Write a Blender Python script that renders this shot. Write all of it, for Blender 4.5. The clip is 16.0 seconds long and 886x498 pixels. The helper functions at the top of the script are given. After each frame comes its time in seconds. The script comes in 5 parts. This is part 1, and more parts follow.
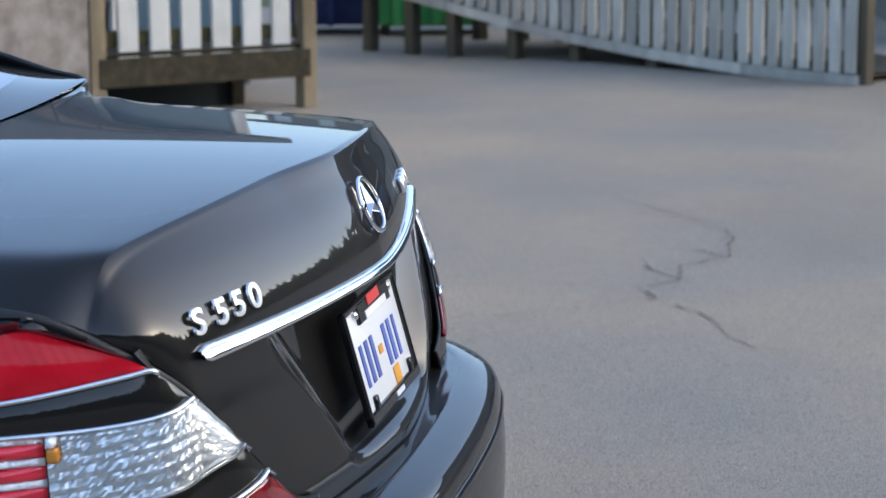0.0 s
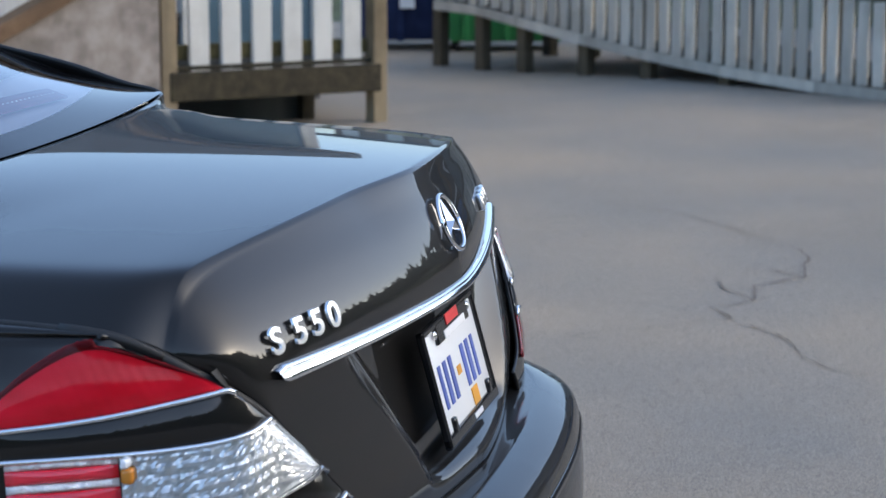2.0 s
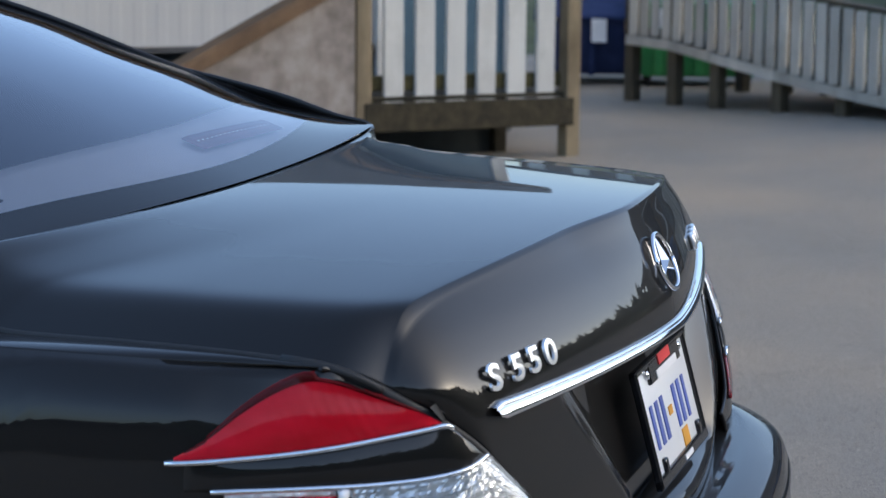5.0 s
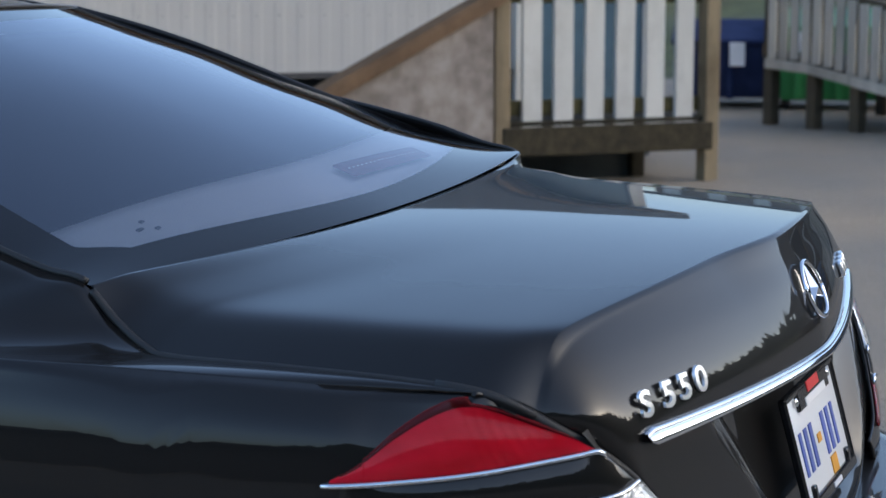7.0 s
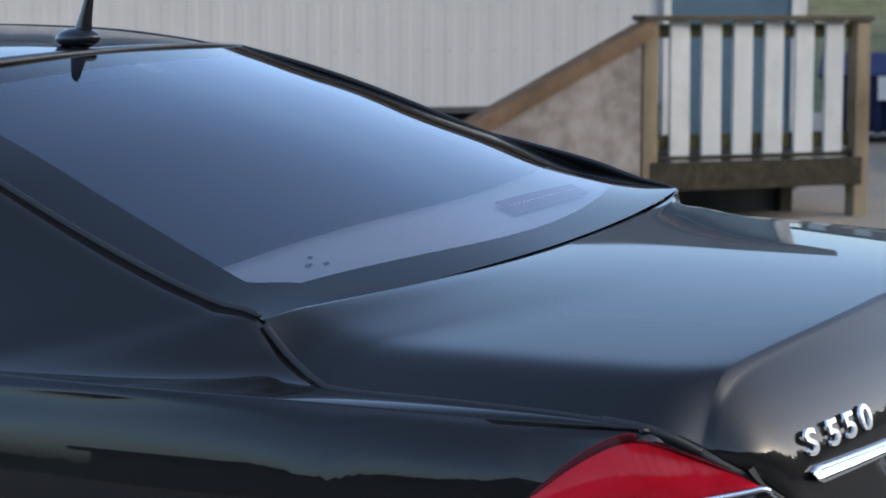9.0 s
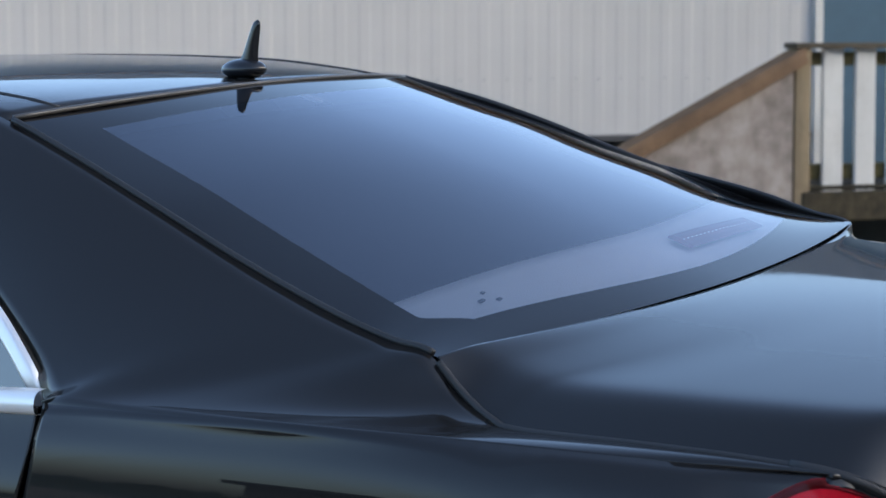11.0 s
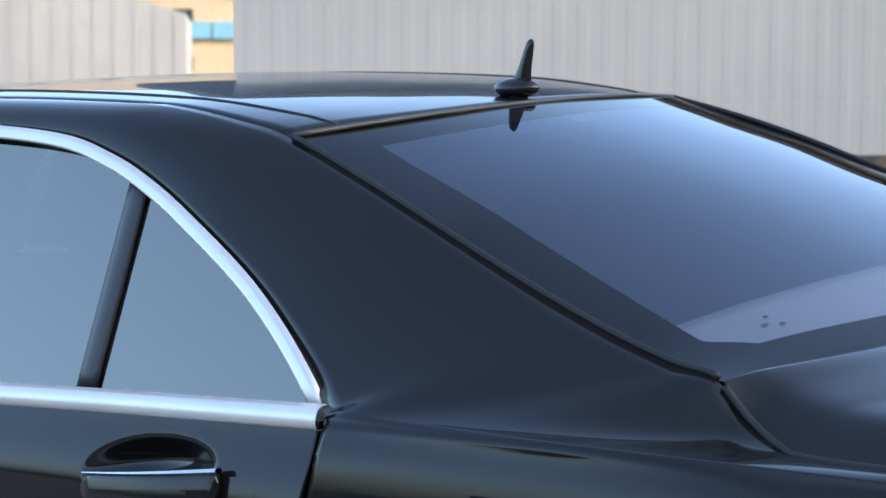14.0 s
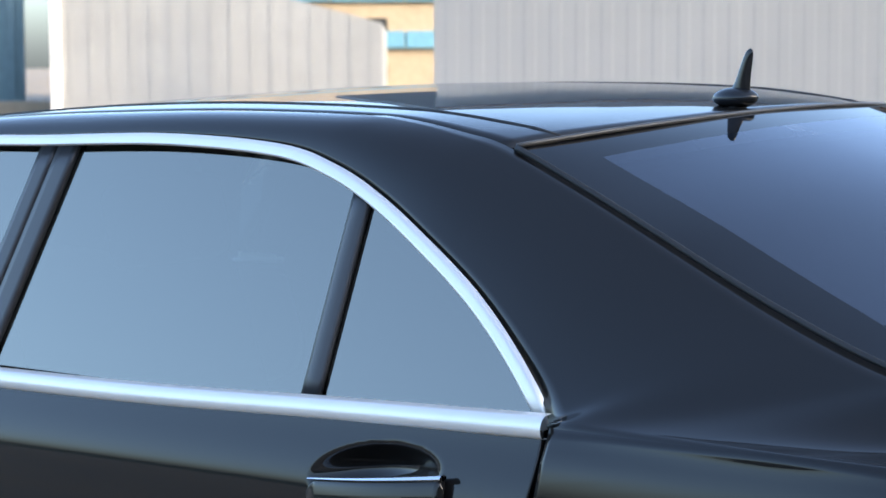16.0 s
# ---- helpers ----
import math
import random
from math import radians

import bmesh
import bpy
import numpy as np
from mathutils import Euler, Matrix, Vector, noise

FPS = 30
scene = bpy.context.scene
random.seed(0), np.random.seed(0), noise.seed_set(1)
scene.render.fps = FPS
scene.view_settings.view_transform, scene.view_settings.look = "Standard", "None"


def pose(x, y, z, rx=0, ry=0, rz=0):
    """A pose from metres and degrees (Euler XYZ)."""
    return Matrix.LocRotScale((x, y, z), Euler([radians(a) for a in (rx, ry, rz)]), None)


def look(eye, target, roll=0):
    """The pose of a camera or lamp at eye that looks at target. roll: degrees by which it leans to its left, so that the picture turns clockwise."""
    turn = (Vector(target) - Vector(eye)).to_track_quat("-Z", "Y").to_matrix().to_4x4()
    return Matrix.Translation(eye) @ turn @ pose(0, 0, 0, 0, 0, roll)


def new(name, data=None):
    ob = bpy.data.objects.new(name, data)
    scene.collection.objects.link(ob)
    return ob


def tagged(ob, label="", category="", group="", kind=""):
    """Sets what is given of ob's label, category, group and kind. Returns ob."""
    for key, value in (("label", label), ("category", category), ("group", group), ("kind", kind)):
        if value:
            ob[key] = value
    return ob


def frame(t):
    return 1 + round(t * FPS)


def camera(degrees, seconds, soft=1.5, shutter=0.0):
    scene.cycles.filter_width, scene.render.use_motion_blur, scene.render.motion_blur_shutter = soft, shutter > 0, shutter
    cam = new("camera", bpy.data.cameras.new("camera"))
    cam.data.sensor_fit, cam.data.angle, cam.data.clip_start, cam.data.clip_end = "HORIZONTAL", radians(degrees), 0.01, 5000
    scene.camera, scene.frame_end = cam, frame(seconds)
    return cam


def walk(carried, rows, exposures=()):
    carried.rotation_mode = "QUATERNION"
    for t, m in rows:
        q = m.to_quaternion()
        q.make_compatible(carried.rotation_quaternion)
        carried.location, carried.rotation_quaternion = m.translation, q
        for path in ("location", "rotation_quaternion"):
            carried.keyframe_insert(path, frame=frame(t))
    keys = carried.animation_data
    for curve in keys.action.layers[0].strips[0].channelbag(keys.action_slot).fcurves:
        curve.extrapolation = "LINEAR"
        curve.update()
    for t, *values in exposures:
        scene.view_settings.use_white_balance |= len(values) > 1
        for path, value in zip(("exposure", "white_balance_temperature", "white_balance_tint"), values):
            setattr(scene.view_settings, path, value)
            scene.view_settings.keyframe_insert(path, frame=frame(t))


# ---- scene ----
cam = camera(23.94, 16.0, soft=1.5)
# the camera stands and swings: seconds, place, heading to the left of +y, pitch, roll
PATH = [
    (0, 0.655, -3.133, 1.437, 11.55, -9.24, -0.29),
    (0.5, 0.646, -3.119, 1.436, 11.86, -9.14, -0.24),
    (1, 0.638, -3.103, 1.434, 12.24, -9.14, -0.17),
    (1.5, 0.629, -3.088, 1.433, 12.83, -9.02, -0.24),
    (2, 0.619, -3.076, 1.432, 13.36, -8.81, 0.02),
    (2.5, 0.614, -3.081, 1.433, 14.16, -8.67, 0.14),
    (3, 0.608, -3.091, 1.436, 14.97, -8.56, 0.25),
    (3.5, 0.600, -3.093, 1.438, 15.83, -8.38, 0.31),
    (4, 0.590, -3.083, 1.437, 16.72, -8.23, 0.40),
    (6.5, 0.554, -3.082, 1.441, 21.06, -7.49, 0.37),
    (7, 0.559, -3.119, 1.446, 22.09, -7.33, 0.19),
    (7.5, 0.576, -3.194, 1.452, 22.92, -7.05, 0.11),
    (8, 0.575, -3.217, 1.455, 23.81, -6.83, -0.02),
    (8.5, 0.560, -3.194, 1.455, 24.81, -6.67, 0.05),
    (9, 0.544, -3.171, 1.457, 25.97, -6.44, 0.05),
    (11.5, 0.465, -3.139, 1.462, 30.76, -5.59, -0.15),
    (12, 0.473, -3.167, 1.460, 31.79, -5.53, -0.21),
    (12.5, 0.463, -3.176, 1.462, 32.79, -5.51, -0.26),
    (13, 0.430, -3.164, 1.466, 33.78, -5.41, -0.13),
    (13.5, 0.407, -3.163, 1.466, 34.88, -5.28, 0.04),
    (14, 0.396, -3.169, 1.466, 36.03, -5.24, 0.15),
    (14.5, 0.390, -3.185, 1.468, 37.27, -5.19, 0.09),
    (15, 0.381, -3.193, 1.467, 38.58, -5.12, 0.03),
    (15.5, 0.373, -3.202, 1.468, 39.80, -5.10, -0.03),
    (16, 0.370, -3.214, 1.471, 41.28, -5.02, -0.19),
]


def aim(x, y, z, yaw, pitch, roll):
    a, b = radians(yaw), radians(pitch)
    ahead = Vector((-math.sin(a) * math.cos(b), math.cos(a) * math.cos(b), math.sin(b)))
    return look((x, y, z), Vector((x, y, z)) + ahead, roll)


walk(cam, [(t, aim(*p)) for t, *p in PATH], exposures=[(t, e, 7700, 8) for t, e in ((0, 2.98), (1.5, 2.90), (3.5, 2.74), (7, 2.50), (8, 2.60), (9, 2.74), (11.5, 2.88), (12.5, 2.97), (14.5, 3.06), (16, 3.13))])
cam.data.dof.use_dof = True
cam.data.dof.focus_distance = 3.2
cam.data.dof.aperture_fstop = 9.0

# ---- sky and sun: a low sun behind the added wooded hill, the yard in shade ----
SUN_AZ = Vector((0.98, 0.15, 0)).normalized()
SUN_EL = radians(14)
world = bpy.data.worlds.new("world")
scene.world = world
world.use_nodes = True
wn = world.node_tree
sky = wn.nodes.new("ShaderNodeTexSky")
sky.sky_type, sky.sun_disc, sky.sun_elevation = "NISHITA", False, SUN_EL
sky.sun_rotation = math.atan2(SUN_AZ.x, SUN_AZ.y)
sky.air_density, sky.dust_density, sky.ozone_density, sky.altitude = 0.65, 3.2, 3.0, 0
wn.nodes["Background"].inputs["Strength"].default_value = 0.12
wn.links.new(sky.outputs[0], wn.nodes["Background"].inputs["Color"])
sun = new("sun", bpy.data.lights.new("sun", "SUN"))
sun.data.energy, sun.data.angle, sun.data.color = 0.4, radians(0.6), (1.0, 0.83, 0.62)
to_sun = SUN_AZ * math.cos(SUN_EL) + Vector((0, 0, math.sin(SUN_EL)))
sun.matrix_world = look(to_sun * 60, (0, 0, 0))


# ---- materials ----
def mat(name, color, rough=0.5, metal=0.0, vary=0.15, scale=6.0, bump=0.0, bump_scale=60.0, coat=0.0, second=None, stain=0.0, spec=0.5, stretch=(1, 1, 1), pieces=0.0, coat_ior=1.5, grain=0.0):
    m = bpy.data.materials.new(name)
    m.use_nodes = True
    nt = m.node_tree
    n, l = nt.nodes, nt.links
    b = n["Principled BSDF"]
    b.inputs["Roughness"].default_value = rough
    b.inputs["Metallic"].default_value = metal
    b.inputs["Specular IOR Level"].default_value = spec
    b.inputs["Coat Weight"].default_value = coat
    b.inputs["Coat Roughness"].default_value = 0.02
    b.inputs["Coat IOR"].default_value = coat_ior
    tc = n.new("ShaderNodeTexCoord")
    mp = n.new("ShaderNodeMapping")
    mp.inputs["Scale"].default_value = stretch
    l.new(tc.outputs["Object"], mp.inputs["Vector"])
    n1 = n.new("ShaderNodeTexNoise")
    n1.inputs["Scale"].default_value, n1.inputs["Detail"].default_value = scale, 6
    l.new(mp.outputs[0], n1.inputs["Vector"])
    ramp = n.new("ShaderNodeMapRange")
    ramp.inputs["From Min"].default_value, ramp.inputs["From Max"].default_value = 0.3, 0.7
    l.new(n1.outputs["Fac"], ramp.inputs["Value"])
    mix = n.new("ShaderNodeMix")
    mix.data_type = "RGBA"
    c2 = second or tuple(c * (1 - vary) for c in color)
    c1 = color if second else tuple(min(1, c * (1 + vary)) for c in color)
    mix.inputs["A"].default_value, mix.inputs["B"].default_value = (*c1, 1), (*c2, 1)
    l.new(ramp.outputs[0], mix.inputs["Factor"])
    out = mix.outputs["Result"]
    if stain:
        n2 = n.new("ShaderNodeTexNoise")
        n2.inputs["Scale"].default_value, n2.inputs["Detail"].default_value = scale * 0.23, 8
        n2.inputs["Roughness"].default_value = 0.65
        l.new(tc.outputs["Object"], n2.inputs["Vector"])
        r2 = n.new("ShaderNodeMapRange")
        r2.inputs["From Min"].default_value, r2.inputs["From Max"].default_value = 0.5, 0.72
        r2.inputs["To Max"].default_value = stain
        l.new(n2.outputs["Fac"], r2.inputs["Value"])
        m2 = n.new("ShaderNodeMix")
        m2.data_type = "RGBA"
        m2.inputs["B"].default_value = (color[0] * 0.35, color[1] * 0.32, color[2] * 0.27, 1)
        l.new(out, m2.inputs["A"])
        l.new(r2.outputs[0], m2.inputs["Factor"])
        out = m2.outputs["Result"]
    if grain:
        n4 = n.new("ShaderNodeTexNoise")
        n4.inputs["Scale"].default_value, n4.inputs["Detail"].default_value, n4.inputs["Roughness"].default_value = 220, 6, 0.85
        l.new(tc.outputs["Object"], n4.inputs["Vector"])
        r4 = n.new("ShaderNodeMapRange")
        r4.inputs["From Min"].default_value, r4.inputs["From Max"].default_value = 0.38, 0.62
        r4.inputs["To Min"].default_value, r4.inputs["To Max"].default_value = 1 - grain, 1 + grain
        l.new(n4.outputs["Fac"], r4.inputs["Value"])
        h4 = n.new("ShaderNodeHueSaturation")
        l.new(out, h4.inputs["Color"])
        l.new(r4.outputs[0], h4.inputs["Value"])
        out = h4.outputs["Color"]
    if pieces:
        oi = n.new("ShaderNodeObjectInfo")
        r3 = n.new("ShaderNodeMapRange")
        r3.inputs["To Min"].default_value, r3.inputs["To Max"].default_value = 1 - pieces, 1 + pieces
        l.new(oi.outputs["Random"], r3.inputs["Value"])
        hs = n.new("ShaderNodeHueSaturation")
        l.new(out, hs.inputs["Color"])
        l.new(r3.outputs[0], hs.inputs["Value"])
        out = hs.outputs["Color"]
    l.new(out, b.inputs["Base Color"])
    if bump:
        n3 = n.new("ShaderNodeTexNoise")
        n3.inputs["Scale"].default_value, n3.inputs["Detail"].default_value = bump_scale, 5
        l.new(mp.outputs[0], n3.inputs["Vector"])
        bp = n.new("ShaderNodeBump")
        bp.inputs["Strength"].default_value, bp.inputs["Distance"].default_value = bump, 0.01
        l.new(n3.outputs["Fac"], bp.inputs["Height"])
        l.new(bp.outputs[0], b.inputs["Normal"])
    return m


def glass(name, tint, gloss_rough=0.0, ior=1.5, gloss=(1, 1, 1)):
    """A tinted pane: clear tint under a Fresnel gloss."""
    m = bpy.data.materials.new(name)
    m.use_nodes = True
    nt = m.node_tree
    n, l = nt.nodes, nt.links
    n.remove(n["Principled BSDF"])
    tr, gl, fr, mx = (n.new(k) for k in ("ShaderNodeBsdfTransparent", "ShaderNodeBsdfGlossy", "ShaderNodeFresnel", "ShaderNodeMixShader"))
    tr.inputs["Color"].default_value = (*tint, 1)
    gl.inputs["Roughness"].default_value = gloss_rough
    gl.inputs["Color"].default_value = (*gloss, 1)
    fr.inputs["IOR"].default_value = ior
    l.new(fr.outputs[0], mx.inputs[0])
    l.new(tr.outputs[0], mx.inputs[1])
    l.new(gl.outputs[0], mx.inputs[2])
    l.new(mx.outputs[0], n["Material Output"].inputs["Surface"])
    return m


PAINT = mat("black_paint", (0.0095, 0.0086, 0.0080), 0.4, 0.0, 0.05, 900.0, coat=0.72, spec=0.05, coat_ior=1.53)
SEAL = mat("black_rubber", (0.012, 0.012, 0.012), 0.6)
TRIM = mat("black_gloss_trim", (0.01, 0.01, 0.011), 0.12)
CHROME = mat("chrome", (0.82, 0.83, 0.85), 0.07, 1.0, 0.03)
SATIN = mat("satin_chrome", (0.82, 0.79, 0.75), 0.36, 0.55, 0.03)
GREY_TRIM = mat("grey_pillar_trim", (0.035, 0.036, 0.04), 0.35, vary=0.1)
BRIGHT = mat("polished_letter_chrome", (0.93, 0.94, 0.96), 0.32, 1.0, 0.02)
REDGLASS = glass("clear_red_lens", (1.0, 0.96, 0.96), 0.02, ior=1.28)
REDBOWL = mat("lamp_bowl", (1.0, 0.020, 0.050), 0.5, 0.0, 0.5, 14.0, second=(0.80, 0.006, 0.022), bump=0.08, bump_scale=40, spec=0.1, stretch=(1, 1, 2.5))
REDLENS = mat("red_lens", (0.90, 0.025, 0.055), 0.25, 0.0, 0.35, 13.0, second=(0.60, 0.010, 0.025), coat=1.0, bump=0.10, bump_scale=45, stretch=(1, 1, 3))
REDDARK = mat("dark_red_lens", (0.20, 0.004, 0.01), 0.05, 0.0, 0.3, 40.0, coat=1.0)
REDRIM = mat("dark_red_rim", (0.10, 0.003, 0.006), 0.6, spec=0.1)
CLEARLENS = glass("clear_lens", (0.9, 0.92, 0.93), 0.01)
FACET = mat("faceted_reflector", (0.97, 0.97, 0.96), 0.18, 0.6, 0.1, 40.0)
REFLECTOR = mat("lamp_reflector", (0.93, 0.93, 0.93), 0.28, 0.25, 0.3, 70.0, bump=0.8, bump_scale=90)
AMBER = mat("amber_bulb", (0.55, 0.20, 0.03), 0.15)
REARGLASS = glass("rear_window_glass", (0.86, 0.86, 0.85), ior=2.05, gloss=(0.92, 0.93, 1.0))
SIDEGLASS = glass("side_window_glass", (0.055, 0.075, 0.08), ior=2.7, gloss=(0.88, 0.84, 0.75))
FRIT = mat("black_glass_border", (0.006, 0.006, 0.007), 0.03, spec=0.3)
SHELF = mat("grey_parcel_shelf", (0.80, 0.78, 0.76), 0.8, vary=0.05, bump=0.2, bump_scale=300)
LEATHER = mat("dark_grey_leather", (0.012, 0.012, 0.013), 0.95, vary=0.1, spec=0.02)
TYRE = mat("tyre_rubber", (0.02, 0.02, 0.02), 0.75)
PLATEWHITE = mat("plate_white", (0.75, 0.76, 0.76), 0.35, vary=0.03)
PLATEBLUE = mat("plate_blue", (0.07, 0.12, 0.42), 0.4)
ORANGE = mat("orange_sticker", (0.75, 0.33, 0.03), 0.5)
WHITE = mat("white_print", (0.8, 0.8, 0.8), 0.5)
REDP = mat("red_print", (0.65, 0.03, 0.03), 0.5)
ASPHALT = mat("asphalt", (0.352, 0.266, 0.184), 0.85, scale=0.6, second=(0.212, 0.190, 0.160), bump=0.6, bump_scale=160, stain=0.5, grain=0.9)
MOSSBEAM = mat("dark_mossy_beam", (0.034, 0.026, 0.012), 0.9, vary=0.5, scale=16.0, bump=0.5, bump_scale=40, stain=0.6)
MOSSY = mat("mossy_green_wood", (0.075, 0.062, 0.022), 0.9, vary=0.4, scale=14.0, bump=0.4, bump_scale=40, stain=0.6)
WOODMID = mat("weathered_brown_wood", (0.080, 0.062, 0.038), 0.85, vary=0.25, scale=9.0, bump=0.4, bump_scale=40, stain=0.5, stretch=(1, 1, 0.15), pieces=0.15)
WOOD = mat("weathered_wood", (0.245, 0.185, 0.112), 0.85, vary=0.25, scale=9.0, bump=0.4, bump_scale=40, stain=0.6, stretch=(1, 1, 0.15), pieces=0.12)
# dark wood; on back and under parts its colour stands in for shade
WOODDARK = mat("mossy_shaded_wood", (0.024, 0.020, 0.010), 0.9, vary=0.35, scale=12.0, bump=0.4, bump_scale=40, stain=0.5)
CAPWOOD = mat("brown_cap_wood", (0.155, 0.088, 0.045), 0.8, vary=0.25, scale=9.0, bump=0.3, bump_scale=40, stain=0.4)
WHITEBOARD = mat("white_painted_board", (0.53, 0.525, 0.49), 0.6, vary=0.05, scale=14.0, bump=0.15, bump_scale=50, stain=0.25, stretch=(1, 1, 0.2), pieces=0.05)
GREYBOARD = mat("worn_pale_board", (0.47, 0.43, 0.365), 0.75, vary=0.15, scale=10.0, bump=0.2, bump_scale=50, stain=0.4, stretch=(1, 1, 0.2), pieces=0.22)
SIDING = mat("white_metal_siding", (0.455, 0.45, 0.435), 0.42, vary=0.03, scale=2.0, stain=0.08, bump=0.05, bump_scale=9)
SHEDWALL = mat("grey_white_siding", (0.33, 0.335, 0.335), 0.5, vary=0.05, scale=2.0, stain=0.1)
STUCCO = mat("stained_concrete", (0.335, 0.290, 0.255), 0.9, second=(0.165, 0.132, 0.112), scale=8.0, bump=0.35, bump_scale=60, stain=0.95)
BLUEDOOR = mat("blue_painted_door", (0.034, 0.092, 0.135), 0.5, vary=0.1)
# near-black: the shade beneath landing and hut is put into the colour
SHADOWY = mat("shaded_underside_boards", (0.028, 0.040, 0.044), 0.8)
BINBLUE = mat("blue_bin_paint", (0.022, 0.034, 0.085), 0.95, spec=0.08, vary=0.2, stain=0.4)
BINGREEN = mat("green_bin_paint", (0.02, 0.20, 0.055), 0.45, vary=0.15, stain=0.2)
GRASS = mat("grass", (0.082, 0.085, 0.030), 0.9, vary=0.3, scale=3.0, bump=0.8, bump_scale=30)
PLASTER = mat("pale_plaster", (0.36, 0.29, 0.21), 0.85, vary=0.08, stain=0.15)
ROOFING = mat("dark_roofing", (0.06, 0.06, 0.062), 0.85, vary=0.2)
BLUEBAND = mat("blue_facade_band", (0.10, 0.27, 0.38), 0.6, vary=0.1)
WINDOWDARK = mat("far_window_glass", (0.03, 0.035, 0.04), 0.1)
LEAF = mat("conifer_needles", (0.03, 0.05, 0.022), 0.8, vary=0.3)
BARK = mat("bark", (0.09, 0.065, 0.045), 0.9, vary=0.3)
CARBLUE = mat("blue_car_paint", (0.035, 0.07, 0.13), 0.3, coat=1.0)
CRACK = mat("tar_crack", (0.135, 0.100, 0.074), 0.95)


# ---- mesh helpers ----
def obj(name, bm, material, smooth=True):
    me = bpy.data.meshes.new(name)
    bm.to_mesh(me)
    bm.free()
    for m in material if isinstance(material, (list, tuple)) else [material]:
        me.materials.append(m)
    if smooth:
        for p in me.polygons:
            p.use_smooth = True
    return new(name, me)


def part(name, bm, material, parent, label="", smooth=True, solid=0.0):
    ob = obj(name, bm, material, smooth)
    ob.parent = parent
    if label:
        ob["label"] = label
    if solid:
        mod = ob.modifiers.new("thickness", "SOLIDIFY")
        mod.thickness, mod.offset = solid, -1
    return ob


def empty(name, m, label, category, group="", kind=""):
    ob = new(name)
    ob.matrix_world = m
    return tagged(ob, label, category, group, kind)


def grid(fn, nu, nv, bm=None, flip=False):
    bm = bm or bmesh.new()
    vs = [[bm.verts.new(fn(i / nu, j / nv)) for j in range(nv + 1)] for i in range(nu + 1)]
    for i in range(nu):
        for j in range(nv):
            q = [vs[i][j], vs[i + 1][j], vs[i + 1][j + 1], vs[i][j + 1]]
            bm.faces.new(q[::-1] if flip else q)
    return bm


def box(size, at=(0, 0, 0), rot=(0, 0, 0), bevel=0.0, bm=None, segments=2):
    """A bevelled block; at is its centre."""
    t = bmesh.new()
    bmesh.ops.create_cube(t, size=1, matrix=Matrix.Diagonal((*size, 1)))
    if bevel:
        bmesh.ops.bevel(t, geom=t.edges[:], offset=bevel, segments=segments, affect="EDGES", profile=0.5)
    bmesh.ops.transform(t, matrix=pose(*at, *rot), verts=t.verts)
    if bm is None:
        return t
    me = bpy.data.meshes.new("tmp")
    t.to_mesh(me)
    t.free()
    bm.from_mesh(me)
    bpy.data.meshes.remove(me)
    return bm


def tube(points, radius, n=8, bm=None, flat=1.0):
    """A rod along points; radius may vary from point to point."""
    bm = bm or bmesh.new()
    pts = [Vector(p) for p in points]
    rings = []
    for i, p in enumerate(pts):
        d = (pts[min(i + 1, len(pts) - 1)] - pts[max(i - 1, 0)]).normalized()
        a = d.cross(Vector((0, 0, 1)))
        a = a.normalized() if a.length > 1e-4 else Vector((1, 0, 0))
        b = d.cross(a).normalized()
        r = radius[i] if isinstance(radius, (list, tuple)) else radius
        rings.append([bm.verts.new(p + a * math.cos(k * math.tau / n) * r + b * math.sin(k * math.tau / n) * r * flat) for k in range(n)])
    for a, b in zip(rings, rings[1:]):
        for k in range(n):
            bm.faces.new((a[k], a[(k + 1) % n], b[(k + 1) % n], b[k]))
    bm.faces.new(rings[0][::-1])
    bm.faces.new(rings[-1])
    return bm


def curve(knots):
    """A smooth curve through knots; takes 0..1 evenly over the knots."""
    k = [Vector(p) for p in knots]
    m = len(k) - 1

    def at(u):
        f = min(max(u, 0), 1) * m
        i = min(int(f), m - 1)
        t = f - i
        p0, p1, p2, p3 = k[max(i - 1, 0)], k[i], k[i + 1], k[min(i + 2, m)]
        return 0.5 * (2 * p1 + (p2 - p0) * t + (2 * p0 - 5 * p1 + 4 * p2 - p3) * t * t + (3 * p1 - p0 - 3 * p2 + p3) * t ** 3)

    return at


def table(*rows):
    """A smooth function of one number through (value, result) rows."""
    xs, ys = [r[0] for r in rows], [r[1] for r in rows]
    sl = [(ys[min(i + 1, len(xs) - 1)] - ys[max(i - 1, 0)]) / (xs[min(i + 1, len(xs) - 1)] - xs[max(i - 1, 0)]) for i in range(len(xs))]

    def at(x):
        if x <= xs[0]:
            return ys[0]
        if x >= xs[-1]:
            return ys[-1]
        i = max(j for j in range(len(xs) - 1) if xs[j] <= x)
        h = xs[i + 1] - xs[i]
        t = (x - xs[i]) / h
        return ys[i] * (1 + 2 * t) * (1 - t) ** 2 + sl[i] * h * t * (1 - t) ** 2 + ys[i + 1] * t * t * (3 - 2 * t) - sl[i + 1] * h * t * t * (1 - t)

    return at


def sstep(x):
    x = min(max(x, 0.0), 1.0)
    return x * x * (3 - 2 * x)


def lerp(a, b, t):
    return a + (b - a) * t


